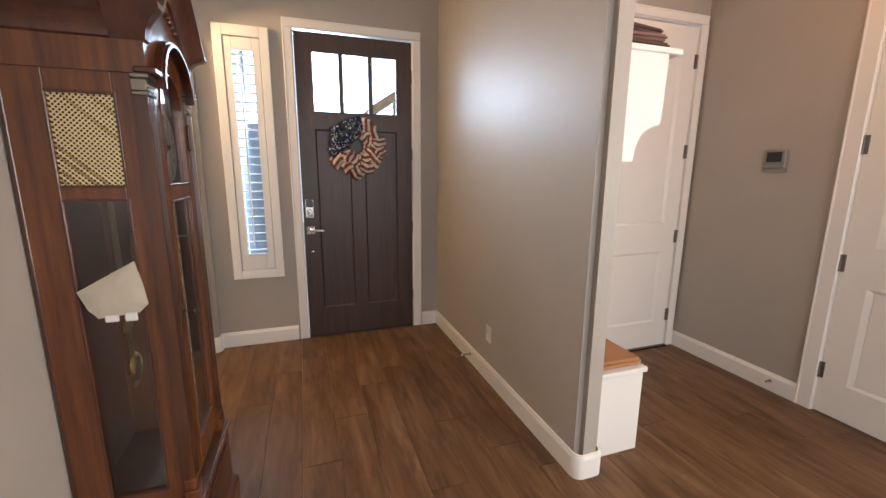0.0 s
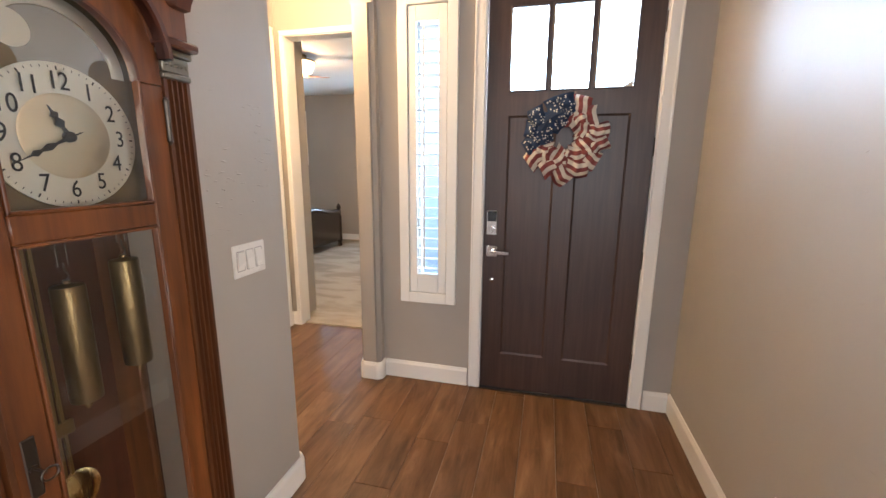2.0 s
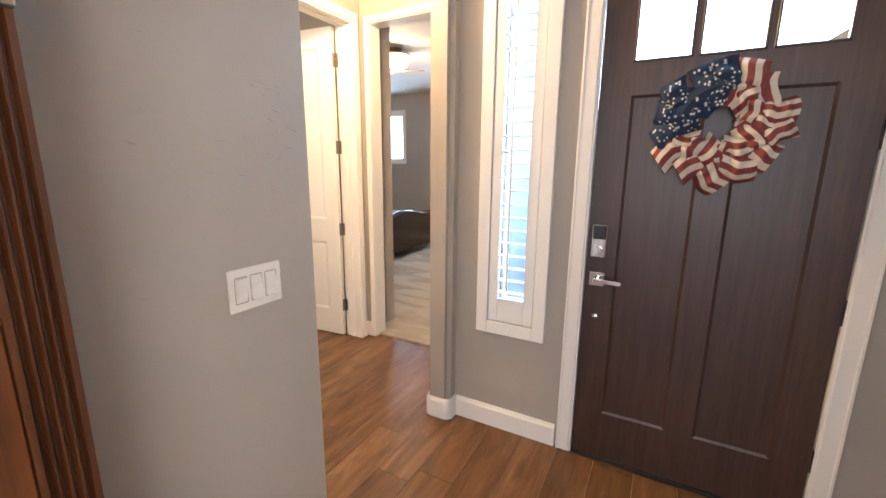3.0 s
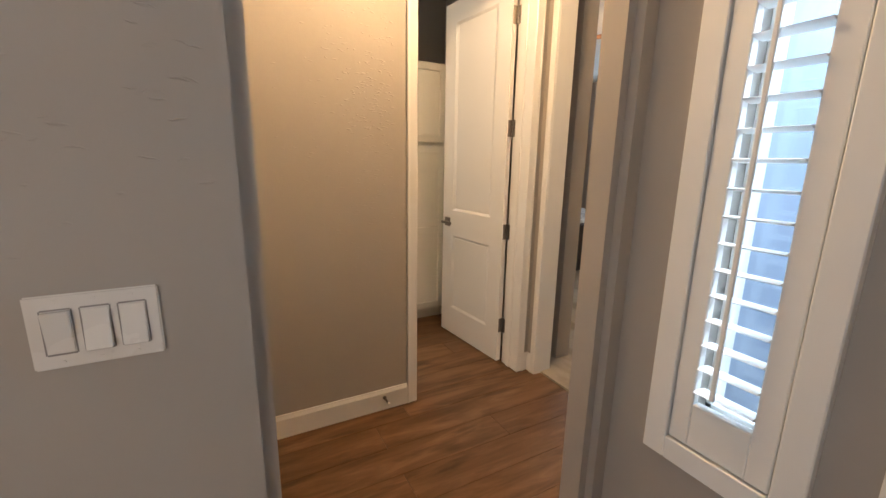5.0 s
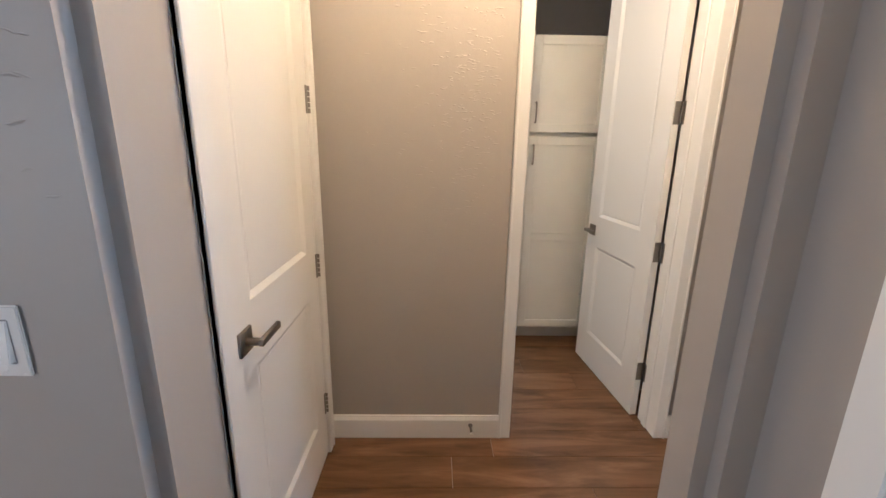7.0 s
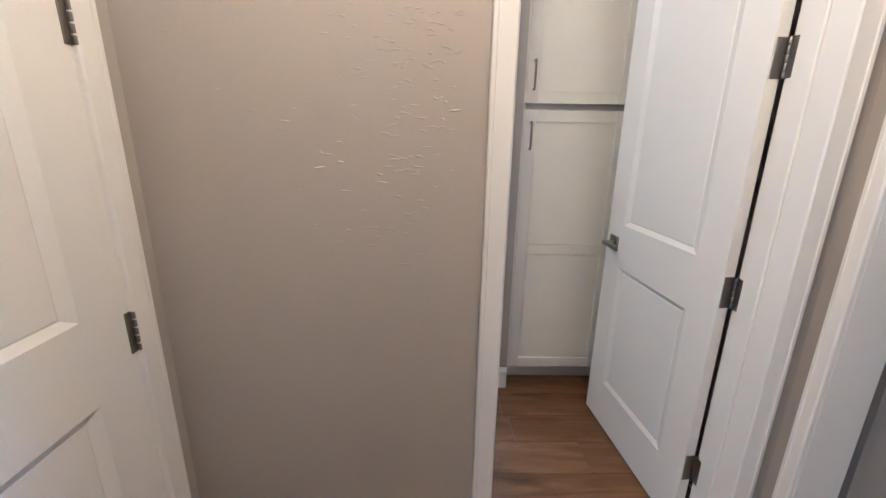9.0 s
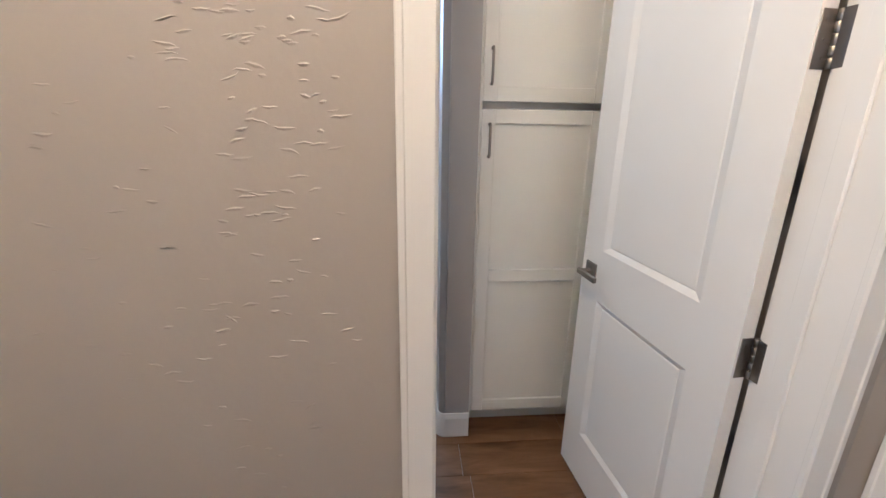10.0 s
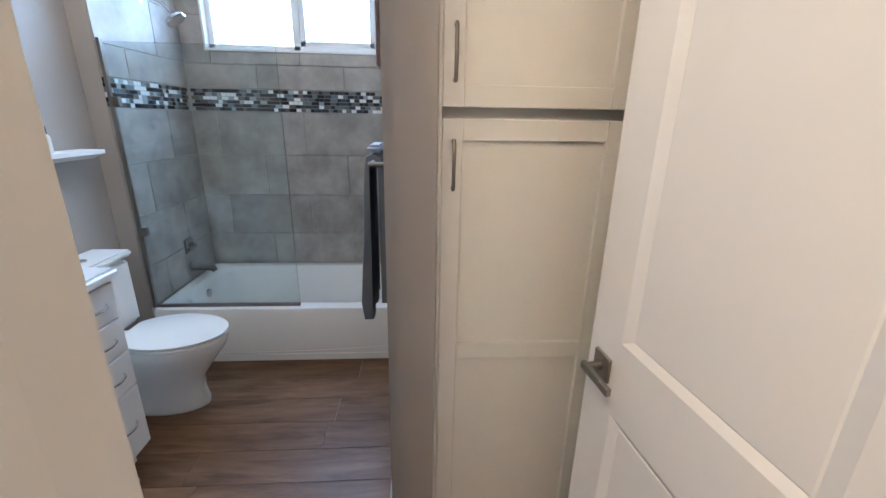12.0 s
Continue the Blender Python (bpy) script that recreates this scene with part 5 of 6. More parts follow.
            ob.rotation_euler = Euler((rng.uniform(-0.45, 0.45), -a + rng.uniform(-1.0, 1.0), rng.uniform(-0.3, 0.3)))
    return w


wreath()


# ---- mudroom bench and shelf ----
def bench():
    b = thing("storage_bench", pose(1.432, -1.56, 0), "white painted storage bench with a tan cushion, behind the partition", "bench")
    part("body", boxed(-0.155, 0.145, -0.455, 0.455, 0, 0.435, bevel=0.003), TRIM, b)
    part("lid", boxed(-0.155, 0.158, -0.470, 0.470, 0.436, 0.462, bevel=0.004), TRIM, b)
    return b


bench()
cu = thing("bench_cushion", pose(1.432, -1.56, 0.463), "tan leather cushion lying on the bench", "cushion")
part("pad", boxed(-0.145, 0.145, -0.445, 0.445, 0, 0.040, bevel=0.014, seg=4), TAN, cu, smooth=True)


def coat_shelf():
    s = thing("coat_shelf", pose(1.276, -1.56, 0), "white wall shelf on scrolled brackets above the bench", "shelf")
    part("board", boxed(0, 0.300, -0.485, 0.485, 1.905, 1.930, bevel=0.004), TRIM, s)
    part("back_rail", boxed(0.0, 0.018, -0.455, 0.455, 1.45, 1.905, bevel=0.003), TRIM, s)
    for y in (-0.475, 0.457):
        bm = bmesh.new()
        out = [(0.018, 1.905), (0.232, 1.905), (0.222, 1.62), (0.205, 1.613)]
        for i in range(10):
            t = math.pi / 2 * i / 9
            out.append((0.205 - 0.115 * math.sin(t), 1.613 - 0.135 + 0.135 * math.cos(t)))
        out += [(0.088, 1.46), (0.018, 1.46)]
        prism(bm, out, y, y + 0.018, "y")
        part("bracket", bm, TRIM, s, "scroll-cut end bracket")


coat_shelf()


def folded_blanket():
    s = thing("folded_blanket", pose(1.40, -1.93, 1.931), "brown folded blankets stacked on the shelf", "blanket")
    for k, (w, d, z, h, rz) in enumerate(((0.27, 0.22, 0.0, 0.032, 3), (0.25, 0.20, 0.033, 0.030, -4), (0.22, 0.19, 0.064, 0.026, 6))):
        bm = bmesh.new()
        box(bm, -w / 2, w / 2, -d / 2, d / 2, 0, h, bevel=0.012, seg=3)
        for v in bm.verts:
            v.co.z += 0.006 * noise.noise(v.co * 14) if v.co.z > h / 2 else 0
        o = part("fold", bm, BROWNFELT if k != 1 else FELT2, s, smooth=True)
        o.location, o.rotation_euler = (0, 0.02, z), (0, 0, radians(rz))


FELT2 = satin("rose_brown_felt", (0.20, 0.11, 0.09), 0.9, 0.2)
folded_blanket()


# ---- ceiling lamps ----
def ceiling_lamp(name, x, y, z, label):
    l = thing(name, pose(x, y, z), label, "ceiling lamp")
    bm = bmesh.new()
    lathe(bm, [(0.14, -0.001), (0.145, -0.02), (0.13, -0.03)], seg=36)
    part("rim", bm, NICKEL, l, smooth=True)
    bm = bmesh.new()
    lathe(bm, [(0.128, -0.028), (0.12, -0.05), (0.08, -0.078), (0.02, -0.088)], seg=36)
    g = part("bowl", bm, BULB, l, "lit glass bowl", smooth=True)
    g.visible_shadow = False


ceiling_lamp("hall_ceiling_lamp", -1.20, -0.32, CEILZ, "round ceiling lamp with a lit warm glass bowl, in the hall")
# unseen fixture, added to carry the bathroom's fill light
ceiling_lamp("bathroom_ceiling_lamp", -3.05, -0.80, CEILZ, "unseen ceiling lamp with a lit warm glass bowl, added to brighten the bathroom")
ceiling_lamp("mudroom_ceiling_lamp", 2.05, -2.60, 3.0, "round ceiling lamp with a lit warm glass bowl, by the mudroom")


def bedroom_lamp():
    f = thing("bedroom_ceiling_lamp", pose(-2.60, 2.2, CEILZ), "flush ceiling fan lamp, bronze rim, lit glass bowl and tan blades", "ceiling fan")
    bm = bmesh.new()
    lathe(bm, [(0.08, -0.001), (0.08, -0.05), (0.172, -0.062), (0.178, -0.078), (0.168, -0.082)], seg=32)
    part("rim", bm, BRASS, f, smooth=True)
    bm = bmesh.new()
    lathe(bm, [(0.166, -0.083), (0.163, -0.12), (0.13, -0.19), (0.06, -0.225), (0.01, -0.232)], seg=32)
    g = part("bowl", bm, BULB, f, "lit glass bowl", smooth=True)
    g.visible_shadow = False
    for k, a in enumerate((28, 208)):
        bm = bmesh.new()
        prism(bm, [(0.02, -0.03), (0.10, -0.05), (0.30, -0.04), (0.34, 0.0), (0.30, 0.04), (0.10, 0.05), (0.02, 0.03)], -0.003, 0.003, "z")
        o = part("blade", bm, TAN, f, "tan fan blade")
        o.location, o.rotation_euler = (0, 0, -0.236 - 0.007 * k), (radians(6), 0, radians(a))


bedroom_lamp()


# ---- bedroom ----
def bed():
    b = thing("bed", pose(-4.2, 3.30, 0.012), "dark carved wooden bed with a grey patterned quilt, on carpet", "bed")
    x1 = 0.97
    for nm, x in (("footboard", x1),):
        bm = bmesh.new()
        prof = [(-0.80, 0.12), (0.80, 0.12), (0.80, 0.55)]
        for i in range(17):
            t = i / 16
            y = 0.80 - 1.60 * t
            prof.append((y, 0.58 + 0.10 * math.sin(math.pi * t) + 0.02 * math.cos(4 * math.pi * t)))
        prof.append((-0.80, 0.55))
        prism(bm, prof, x - 0.03, x + 0.03, "x")
        part(nm, bm, BEDWOOD, b, "dark arched footboard")
        bm = bmesh.new()
        tube(bm, [(x, 0.82 - 1.64 * i / 16, 0.60 + 0.10 * math.sin(math.pi * i / 16) + 0.02 * math.cos(math.pi * i / 4)) for i in range(17)], 0.045, 10)
        part("footboard_roll", bm, BEDWOOD, b, smooth=True)
    for y in (-0.84, 0.84):
        bm = bmesh.new()
        lathe(bm, [(0.03, 0.0), (0.045, 0.02), (0.03, 0.06), (0.045, 0.10), (0.045, 0.55), (0.03, 0.58), (0.045, 0.62), (0.028, 0.66), (0.040, 0.70), (0.03, 0.74), (0.008, 0.77)], (x1, y, 0), "z", 16)
        part("post", bm, BEDWOOD, b, "turned bed post", smooth=True)
    part("side_rail", boxed(-1.05, x1 - 0.04, -0.80, -0.77, 0.22, 0.42, bevel=0.006), BEDWOOD, b)
    part("side_rail", boxed(-1.05, x1 - 0.04, 0.77, 0.80, 0.22, 0.42, bevel=0.006), BEDWOOD, b)
    part("headboard", boxed(-1.12, -1.05, -0.82, 0.82, 0.10, 1.20, bevel=0.02, seg=2), BEDWOOD, b)
    part("mattress", boxed(-1.04, x1 - 0.05, -0.765, 0.765, 0.30, 0.60, bevel=0.05, seg=3), TRIM, b, smooth=True)
    bm = bmesh.new()
    n = 24
    g = [[bm.verts.new((-1.0 + 1.86 * i / n, -0.80 + 1.6 * j / n, 0.635 + 0.015 * noise.noise(Vector((i * 0.4, j * 0.5, 0))) - (0.24 if j in (0, n) else 0))) for j in range(n + 1)] for i in range(n + 1)]
    for i in range(n):
        for j in range(n):
            bm.faces.new((g[i][j], g[i + 1][j], g[i + 1][j + 1], g[i][j + 1]))
    ret = bmesh.ops.extrude_face_region(bm, geom=bm.faces[:])
    for v in ret["geom"]:
        if isinstance(v, bmesh.types.BMVert):
            v.co.z -= 0.015
    tidy(bm)
    part("quilt", bm, QUILT, b, "grey and white patterned quilt", smooth=True)


def quilt_material():
    m, n, l, bs = mat("grey_quilt", (0.4, 0.4, 0.4), 0.9)
    tc, vo = n.new("ShaderNodeTexCoord"), n.new("ShaderNodeTexVoronoi")
    vo.inputs["Scale"].default_value = 7
    l.new(tc.outputs["Object"], vo.inputs["Vector"])
    r = ramp(n, l, vo.outputs["Distance"], [(0.25, (0.55, 0.55, 0.53)), (0.4, (0.22, 0.23, 0.24)), (0.6, (0.45, 0.45, 0.43))])
    l.new(r.outputs[0], bs.inputs["Base Color"])
    return m


QUILT = quilt_material()
bed()
outlet(pose(-2.18, 4.7995, 0.38, 0, 0, 0))


# ---- linen cabinet ----
def linen_cabinet():
    c = thing("linen_cabinet", pose(-2.87, 0.0, 0), "tall off-white shaker linen cabinet beside the bathroom door, doors closed", "cabinet")
    y0, y1 = 0.068, 0.560
    part("body", boxed(-0.46, -0.040, y0 + 0.002, y1 + 0.03, 0.115, 2.100, bevel=0.002), CABW, c)
    part("toe_kick", boxed(-0.44, -0.10, y0, y1 + 0.03, 0.0, 0.115), CABW, c)
    part("side_stile", boxed(-0.022, 0.004, y0 - 0.012, y0 - 0.001, 0.10, 2.115, bevel=0.002), CABW, c)

    def shaker(z0, z1, mid=None, hz=(0, 0)):
        """A framed door with sunk flat panels."""
        d = new("door")
        d.parent = c
        d["label"] = "shaker cabinet door"
        f = 0.054
        rails = [z0, z1] if mid is None else [z0, mid, z1]
        bm = bmesh.new()
        box(bm, -0.020, 0.0, y0, y0 + f, z0, z1, bevel=0.002)
        box(bm, -0.020, 0.0, y1 - f, y1, z0, z1, bevel=0.002)
        box(bm, -0.020, -0.0005, y0 + f, y1 - f, z0, z0 + f, bevel=0.002)
        box(bm, -0.020, -0.0005, y0 + f, y1 - f, z1 - f, z1, bevel=0.002)
        if mid is not None:
            box(bm, -0.020, -0.0005, y0 + f, y1 - f, mid - f / 2, mid + f / 2, bevel=0.002)
        part("frame", bm, CABW, d)
        part("panel", boxed(-0.019, -0.013, y0 + f - 0.005, y1 - f + 0.005, z0 + f - 0.005, z1 - f + 0.005), CABW, d)
        bm = bmesh.new()
        y = y0 + 0.030
        tube(bm, [(0.0, y, hz[0] + 0.008), (0.020, y, hz[0] + 0.006), (0.027, y, hz[0] + 0.016), (0.029, y, (hz[0] + hz[1]) / 2), (0.027, y, hz[1] - 0.016), (0.020, y, hz[1] - 0.006), (0.0, y, hz[1] - 0.008)], 0.0052, 8)
        part("handle", bm, NICKEL, d, "brushed nickel bar handle", smooth=True)

    shaker(0.120, 1.480, 0.800, (1.295, 1.432))
    shaker(1.508, 2.095, None, (1.562, 1.700))


linen_cabinet()


# ---- bathtub, tiles, glass ----
TX0, TX1, TY0, TY1, TZ = -4.935, -4.09, -1.585, -0.100, 0.358


def bathtub():
    b = thing("bathtub", pose((TX0 + TX1) / 2, (TY0 + TY1) / 2, 0), "white alcove bathtub with a curved line on its apron", "bathtub")
    hx, hy = (TX1 - TX0) / 2, (TY1 - TY0) / 2
    bm = bmesh.new()
    seg = 48

    def ring(ax, ay, z, p):
        out = []
        for i in range(seg):
            a = 2 * math.pi * i / seg
            ca, sa = math.cos(a), math.sin(a)
            out.append(bm.verts.new((ax * math.copysign(abs(ca) ** (2 / p), ca), ay * math.copysign(abs(sa) ** (2 / p), sa), z)))
        return out
    rs = [ring(hx, hy, 0.0, 40), ring(hx, hy, TZ - 0.012, 40), ring(hx - 0.006, hy - 0.006, TZ - 0.002, 40), ring(hx - 0.014, hy - 0.014, TZ, 40),
          ring(hx - 0.070, hy - 0.075, TZ, 5), ring(hx - 0.085, hy - 0.10, TZ - 0.020, 4.5), ring(hx - 0.105, hy - 0.15, TZ - 0.16, 4), ring(hx - 0.14, hy - 0.21, TZ - 0.29, 3.5), ring(hx - 0.22, hy - 0.32, TZ - 0.32, 3)]
    for a, c in zip(rs, rs[1:]):
        for i in range(seg):
            bm.faces.new((a[i], a[(i + 1) % seg], c[(i + 1) % seg], c[i]))
    bm.faces.new(rs[-1])
    bm.faces.new(rs[0][::-1])
    tidy(bm)
    part("basin", bm, PORC, b, smooth=True)
    bm = bmesh.new()
    tube(bm, [(hx + 0.001, -hy + 0.06 + (2 * hy - 0.1) * i / 20, 0.055 + 0.035 * (i / 20) ** 3) for i in range(21)], 0.004, 6)
    part("apron_line", bm, PORC, b, smooth=True)
    part("apron_foot", boxed(hx - 0.006, hx + 0.007, -hy, hy, 0.0, 0.045, bevel=0.003), PORC, b)
    bm = bmesh.new()
    lathe(bm, [(0.030, -0.0), (0.030, 0.010), (0.022, 0.014)], (0, -hy + 0.125, TZ - 0.075), "y", 24)
    part("overflow_plate", bm, CHROME, b, smooth=True)


bathtub()
# rebated wall strip at the tub's edge
wall("wall_tub_return", "x", -4.95, -4.125, BATH_S + 0.0005, -1.600, 0, CEILZ)


def tub_tiles(name, axis, face, sgn, a0, a1, origin, hole=None):
    """Courses of large tiles with a mosaic band, on a wall face; sgn: the way they stand out."""
    g = setting(new(name), "taupe stone-look wall tiles with a glass mosaic band, around the bathtub", "tile")
    rows = [(TZ + 0.002, 0.600), (0.604, 0.903), (0.907, 1.200), (1.204, 1.502), (1.656, 1.812), (1.816, 2.115), (2.118, 2.415), (2.418, 2.735)]
    t0, t1 = sorted((face + sgn * 0.0005, face + sgn * 0.009))
    for i, (z0, z1) in enumerate(rows):
        off = origin + (0.30 if i % 2 else 0.0)
        u = off - 0.6 * math.ceil((off - a0) / 0.6)
        while u < a1:
            u0, u1 = max(a0, u + 0.0022), min(a1, u + 0.6 - 0.0022)
            pieces = [(u0, u1, z0, z1)]
            if hole:
                h0, h1, g0, g1 = hole
                if u1 > h0 and u0 < h1 and z1 > g0 and z0 < g1:
                    pieces = []
                    if u0 < h0:
                        pieces.append((u0, h0, z0, z1))
                    if u1 > h1:
                        pieces.append((h1, u1, z0, z1))
                    m0, m1 = max(u0, h0), min(u1, h1)
                    if z0 < g0 - 0.02:
                        pieces.append((m0, m1, z0, g0))
                    if z1 > g1 + 0.02:
                        pieces.append((m0, m1, g1, z1))
            for p0, p1, q0, q1 in pieces:
                if p1 - p0 > 0.02 and q1 - q0 > 0.02:
                    bx = (t0, t1, p0, p1) if axis == "x" else (p0, p1, t0, t1)
                    part("tile", boxed(*bx, q0, q1, bevel=0.0015), TILE, g)
            u += 0.6
    bm = bmesh.new()
    rng = random.Random(len(name))
    z, k = 1.507, 0
    while z < 1.632:
        u = a0 + (0.012 if k % 2 else 0.030)
        while u < a1:
            w = rng.choice((0.028, 0.034, 0.046))
            u0, u1 = u, min(a1, u + w)
            if u1 - u0 > 0.008:
                bx = (t0, t1 - 0.001, u0, u1) if axis == "x" else (u0, u1, t0, t1 - 0.001)
                box(bm, *bx, z, z + 0.0218)
            u += w + 0.0022
        z += 0.0242
        k += 1
    o = part("mosaic", bm, MOSAIC, g, "grey, black and white glass mosaic strips")
    tagged(o, kind="stuff")
    return g


tub_tiles("tile_tub_west", "x", BATH_W, 1, -1.590, -0.0955, -0.51, hole=(-1.44, -0.24, 1.895, 2.56))
tub_tiles("tile_tub_south", "y", -1.600, 1, -4.940, -4.126, -4.94)
tub_tiles("tile_tub_north", "y", BATH_N, -1, -4.940, -4.126, -4.94)
bm = bmesh.new()
for b in ((-1.44, -1.425, 1.895, 2.56), (-0.255, -0.24, 1.895, 2.56), (-1.425, -0.255, 1.895, 1.910), (-1.425, -0.255, 2.545, 2.56)):
    box(bm, BATH_W - 0.04, BATH_W + 0.018, b[0], b[1], b[2], b[3], bevel=0.002)
setting(part("trim", bm, SHUTW), "white window reveal", "trim")

sg = thing("shower_screen", pose(-4.135, -1.15, TZ), "frameless clear glass shower screen on the tub's rim", "shower screen")
g = part("glass", boxed(-0.004, 0.004, -0.425, 0.430, 0.020, 1.46, bevel=0.001), SHOWER, sg, "clear glass panel")
g.visible_shadow = False
part("wall_channel", boxed(-0.012, 0.012, -0.438, -0.420, 0.0, 1.475, bevel=0.002), NICKEL, sg)
part("bottom_channel", boxed(-0.010, 0.010, -0.4195, 0.432, 0.0, 0.020, bevel=0.002), NICKEL, sg)
for z in (1.15, 0.45):
    part("hinge_clamp", boxed(-0.016, 0.016, -0.4195, -0.385, z, z + 0.05, bevel=0.003), NICKEL, sg)


def fixture(name, label, cat_, *parts_):
    t = thing(name, pose(0, 0, 0), label, cat_)
    for n_, bm_, m_, s_ in parts_:
        part(n_, bm_, m_, t, smooth=s_)
    return t


FS = -1.591
bm1, bm2 = bmesh.new(), bmesh.new()
box(bm1, -4.655, -4.555, FS + 0.0005, FS + 0.012, 0.555, 0.655, bevel=0.004)
lathe(bm1, [(0.020, FS + 0.012), (0.018, FS + 0.05)], (-4.605, 0, 0.605), "y", 20)
box(bm2, -4.612, -4.505, FS + 0.045, FS + 0.062, 0.597, 0.613, bevel=0.003)
fixture("shower_valve", "brushed nickel shower valve with a lever, on the tiles", "valve", ("rose", bm1, NICKEL, True), ("lever", bm2, NICKEL, True))
bm1 = bmesh.new()
tube(bm1, [(-4.62, FS, 0.44), (-4.62, FS + 0.08, 0.442), (-4.62, FS + 0.135, 0.432), (-4.62, FS + 0.15, 0.41)], [0.030, 0.026, 0.022, 0.019], 14)
fixture("tub_spout", "brushed nickel tub spout on the tiles", "spout", ("spout", bm1, NICKEL, True))
bm1, bm2 = bmesh.new(), bmesh.new()
tube(bm1, [(-4.55, FS, 2.115), (-4.55, FS + 0.06, 2.12), (-4.55, FS + 0.13, 2.085), (-4.55, FS + 0.17, 2.035)], 0.010, 10)
lathe(bm1, [(0.028, FS), (0.026, FS + 0.008)], (-4.55, 0, 2.115), "y", 20)
lathe(bm2, [(0.012, 0.045), (0.026, 0.026), (0.058, 0.004), (0.060, -0.010), (0.055, -0.014)], (0, 0, 0), "z", 24)
f = fixture("shower_fitting", "chrome shower head on a bent arm, above the bathtub", "shower", ("arm", bm1, CHROME, True))
o = part("spray_face", bm2, CHROME, f, smooth=True)
o.location, o.rotation_euler = (-4.55, FS + 0.185, 2.007), (radians(35), 0, 0)


# ---- toilet ----
def toilet():
    t = thing("toilet", pose(-3.700, BATH_S + 0.012, 0), "white two-piece toilet with the lid closed, beside the vanity", "toilet")
    bm = bmesh.new()
    seg = 36

    def ring(cy, rx, ry, z, back=1.0):
        out = []
        for i in range(seg):
            a = 2 * math.pi * i / seg
            y = math.sin(a)
            out.append(bm.verts.new((rx * math.cos(a) * (1 if y > 0 else 1.0), cy + ry * y * (1 if y > 0 else back), z)))
        return out
    rs = [ring(0.36, 0.105, 0.215, 0.0), ring(0.36, 0.108, 0.220, 0.03), ring(0.36, 0.100, 0.205, 0.09), ring(0.37, 0.105, 0.20, 0.17), ring(0.41, 0.135, 0.225, 0.26),
          ring(0.445, 0.170, 0.250, 0.34), ring(0.455, 0.182, 0.258, 0.385), ring(0.455, 0.180, 0.256, 0.400)]
    for a, c in zip(rs, rs[1:]):
        for i in range(seg):
            bm.faces.new((a[i], a[(i + 1) % seg], c[(i + 1) % seg], c[i]))
    bm.faces.new(rs[0][::-1])
    bm.faces.new(rs[-1])
    part("bowl", bm, PORC, t, smooth=True)
    part("bowl_back", boxed(-0.10, 0.10, 0.02, 0.26, 0.16, 0.398, bevel=0.03, seg=3), PORC, t, smooth=True)
    part("foot", boxed(-0.085, 0.085, 0.05, 0.36, 0.0, 0.17, bevel=0.02, seg=3), PORC, t, smooth=True)
    for nm, z0, z1, g_ in (("seat", 0.402, 0.420, 0.0), ("lid", 0.4225, 0.440, 0.002)):
        bm = bmesh.new()
        rs = []
        for z, k in ((z0, 0.97), (z0 + 0.004, 1.0), (z1 - 0.006, 1.0), (z1, 0.94)):
            rr = []
            for i in range(seg):
                a = 2 * math.pi * i / seg
                y = math.sin(a)
                yy = 0.455 + (0.262 + g_) * y * k if y > 0 else 0.455 + 0.215 * k * max(y * 1.15, -1.0)
                rr.append(bm.verts.new((0.186 * k * math.cos(a), yy, z)))
            rs.append(rr)
        for a, c in zip(rs, rs[1:]):
            for i in range(seg):
                bm.faces.new((a[i], a[(i + 1) % seg], c[(i + 1) % seg], c[i]))
        bm.faces.new(rs[0][::-1])
        bm.faces.new(rs[-1])
        part(nm, bm, PORC, t, smooth=True)
    part("tank", boxed(-0.205, 0.205, 0.0, 0.185, 0.400, 0.765, bevel=0.025, seg=4), PORC, t, smooth=True)
    part("tank_lid", boxed(-0.215, 0.215, -0.004, 0.195, 0.767, 0.800, bevel=0.010, seg=3), PORC, t, smooth=True)
    bm = bmesh.new()
    lathe(bm, [(0.027, 0.800), (0.027, 0.806), (0.020, 0.809)], (0.0, 0.10, 0), "z", 24)
    part("flush_button", bm, CHROME, t, smooth=True)
    bm = bmesh.new()
    lathe(bm, [(0.012, 0.0), (0.013, 0.008), (0.006, 0.014)], (0.095, 0.30, 0.012), "z", 14)
    part("bolt_cap", bm, PORC, t, smooth=True)


toilet()


# ---- vanity ----
def vanity():
    v = thing("vanity_cabinet", pose(-3.315, BATH_S, 0), "white vanity cabinet with a stack of four drawers", "vanity")
    D = 0.535
    part("body", boxed(0.0, 1.30, 0.001, D - 0.021, 0.09, 0.870, bevel=0.002), CABW, v)
    part("toe_kick", boxed(0.01, 1.30, 0.01, D - 0.08, 0.0, 0.09), CABW, v)
    zs = (0.112, 0.405, 0.566, 0.714, 0.865)
    for z0, z1 in zip(zs, zs[1:]):
        d = new("drawer")
        d.parent = v
        d["label"] = "white drawer front"
        part("front", boxed(0.004, 0.375, D - 0.020, D, z0 + 0.002, z1 - 0.004, bevel=0.004), DOORW, d)
        zc = (z0 + z1) / 2
        bm = bmesh.new()
        tube(bm, [(0.060 + 0.115 * i / 8, D + 0.026 * math.sin(math.pi * i / 8) ** 0.6, zc) for i in range(9)], 0.0048, 8)
        part("pull", bm, CHROME, d, "arched chrome pull", smooth=True)
    part("door", boxed(0.379, 0.80, D - 0.020, D, 0.102, 0.861, bevel=0.004), DOORW, v)


vanity()
ct = thing("worktop", pose(-3.315, BATH_S, 0.871), "white quartz worktop on the vanity", "worktop")
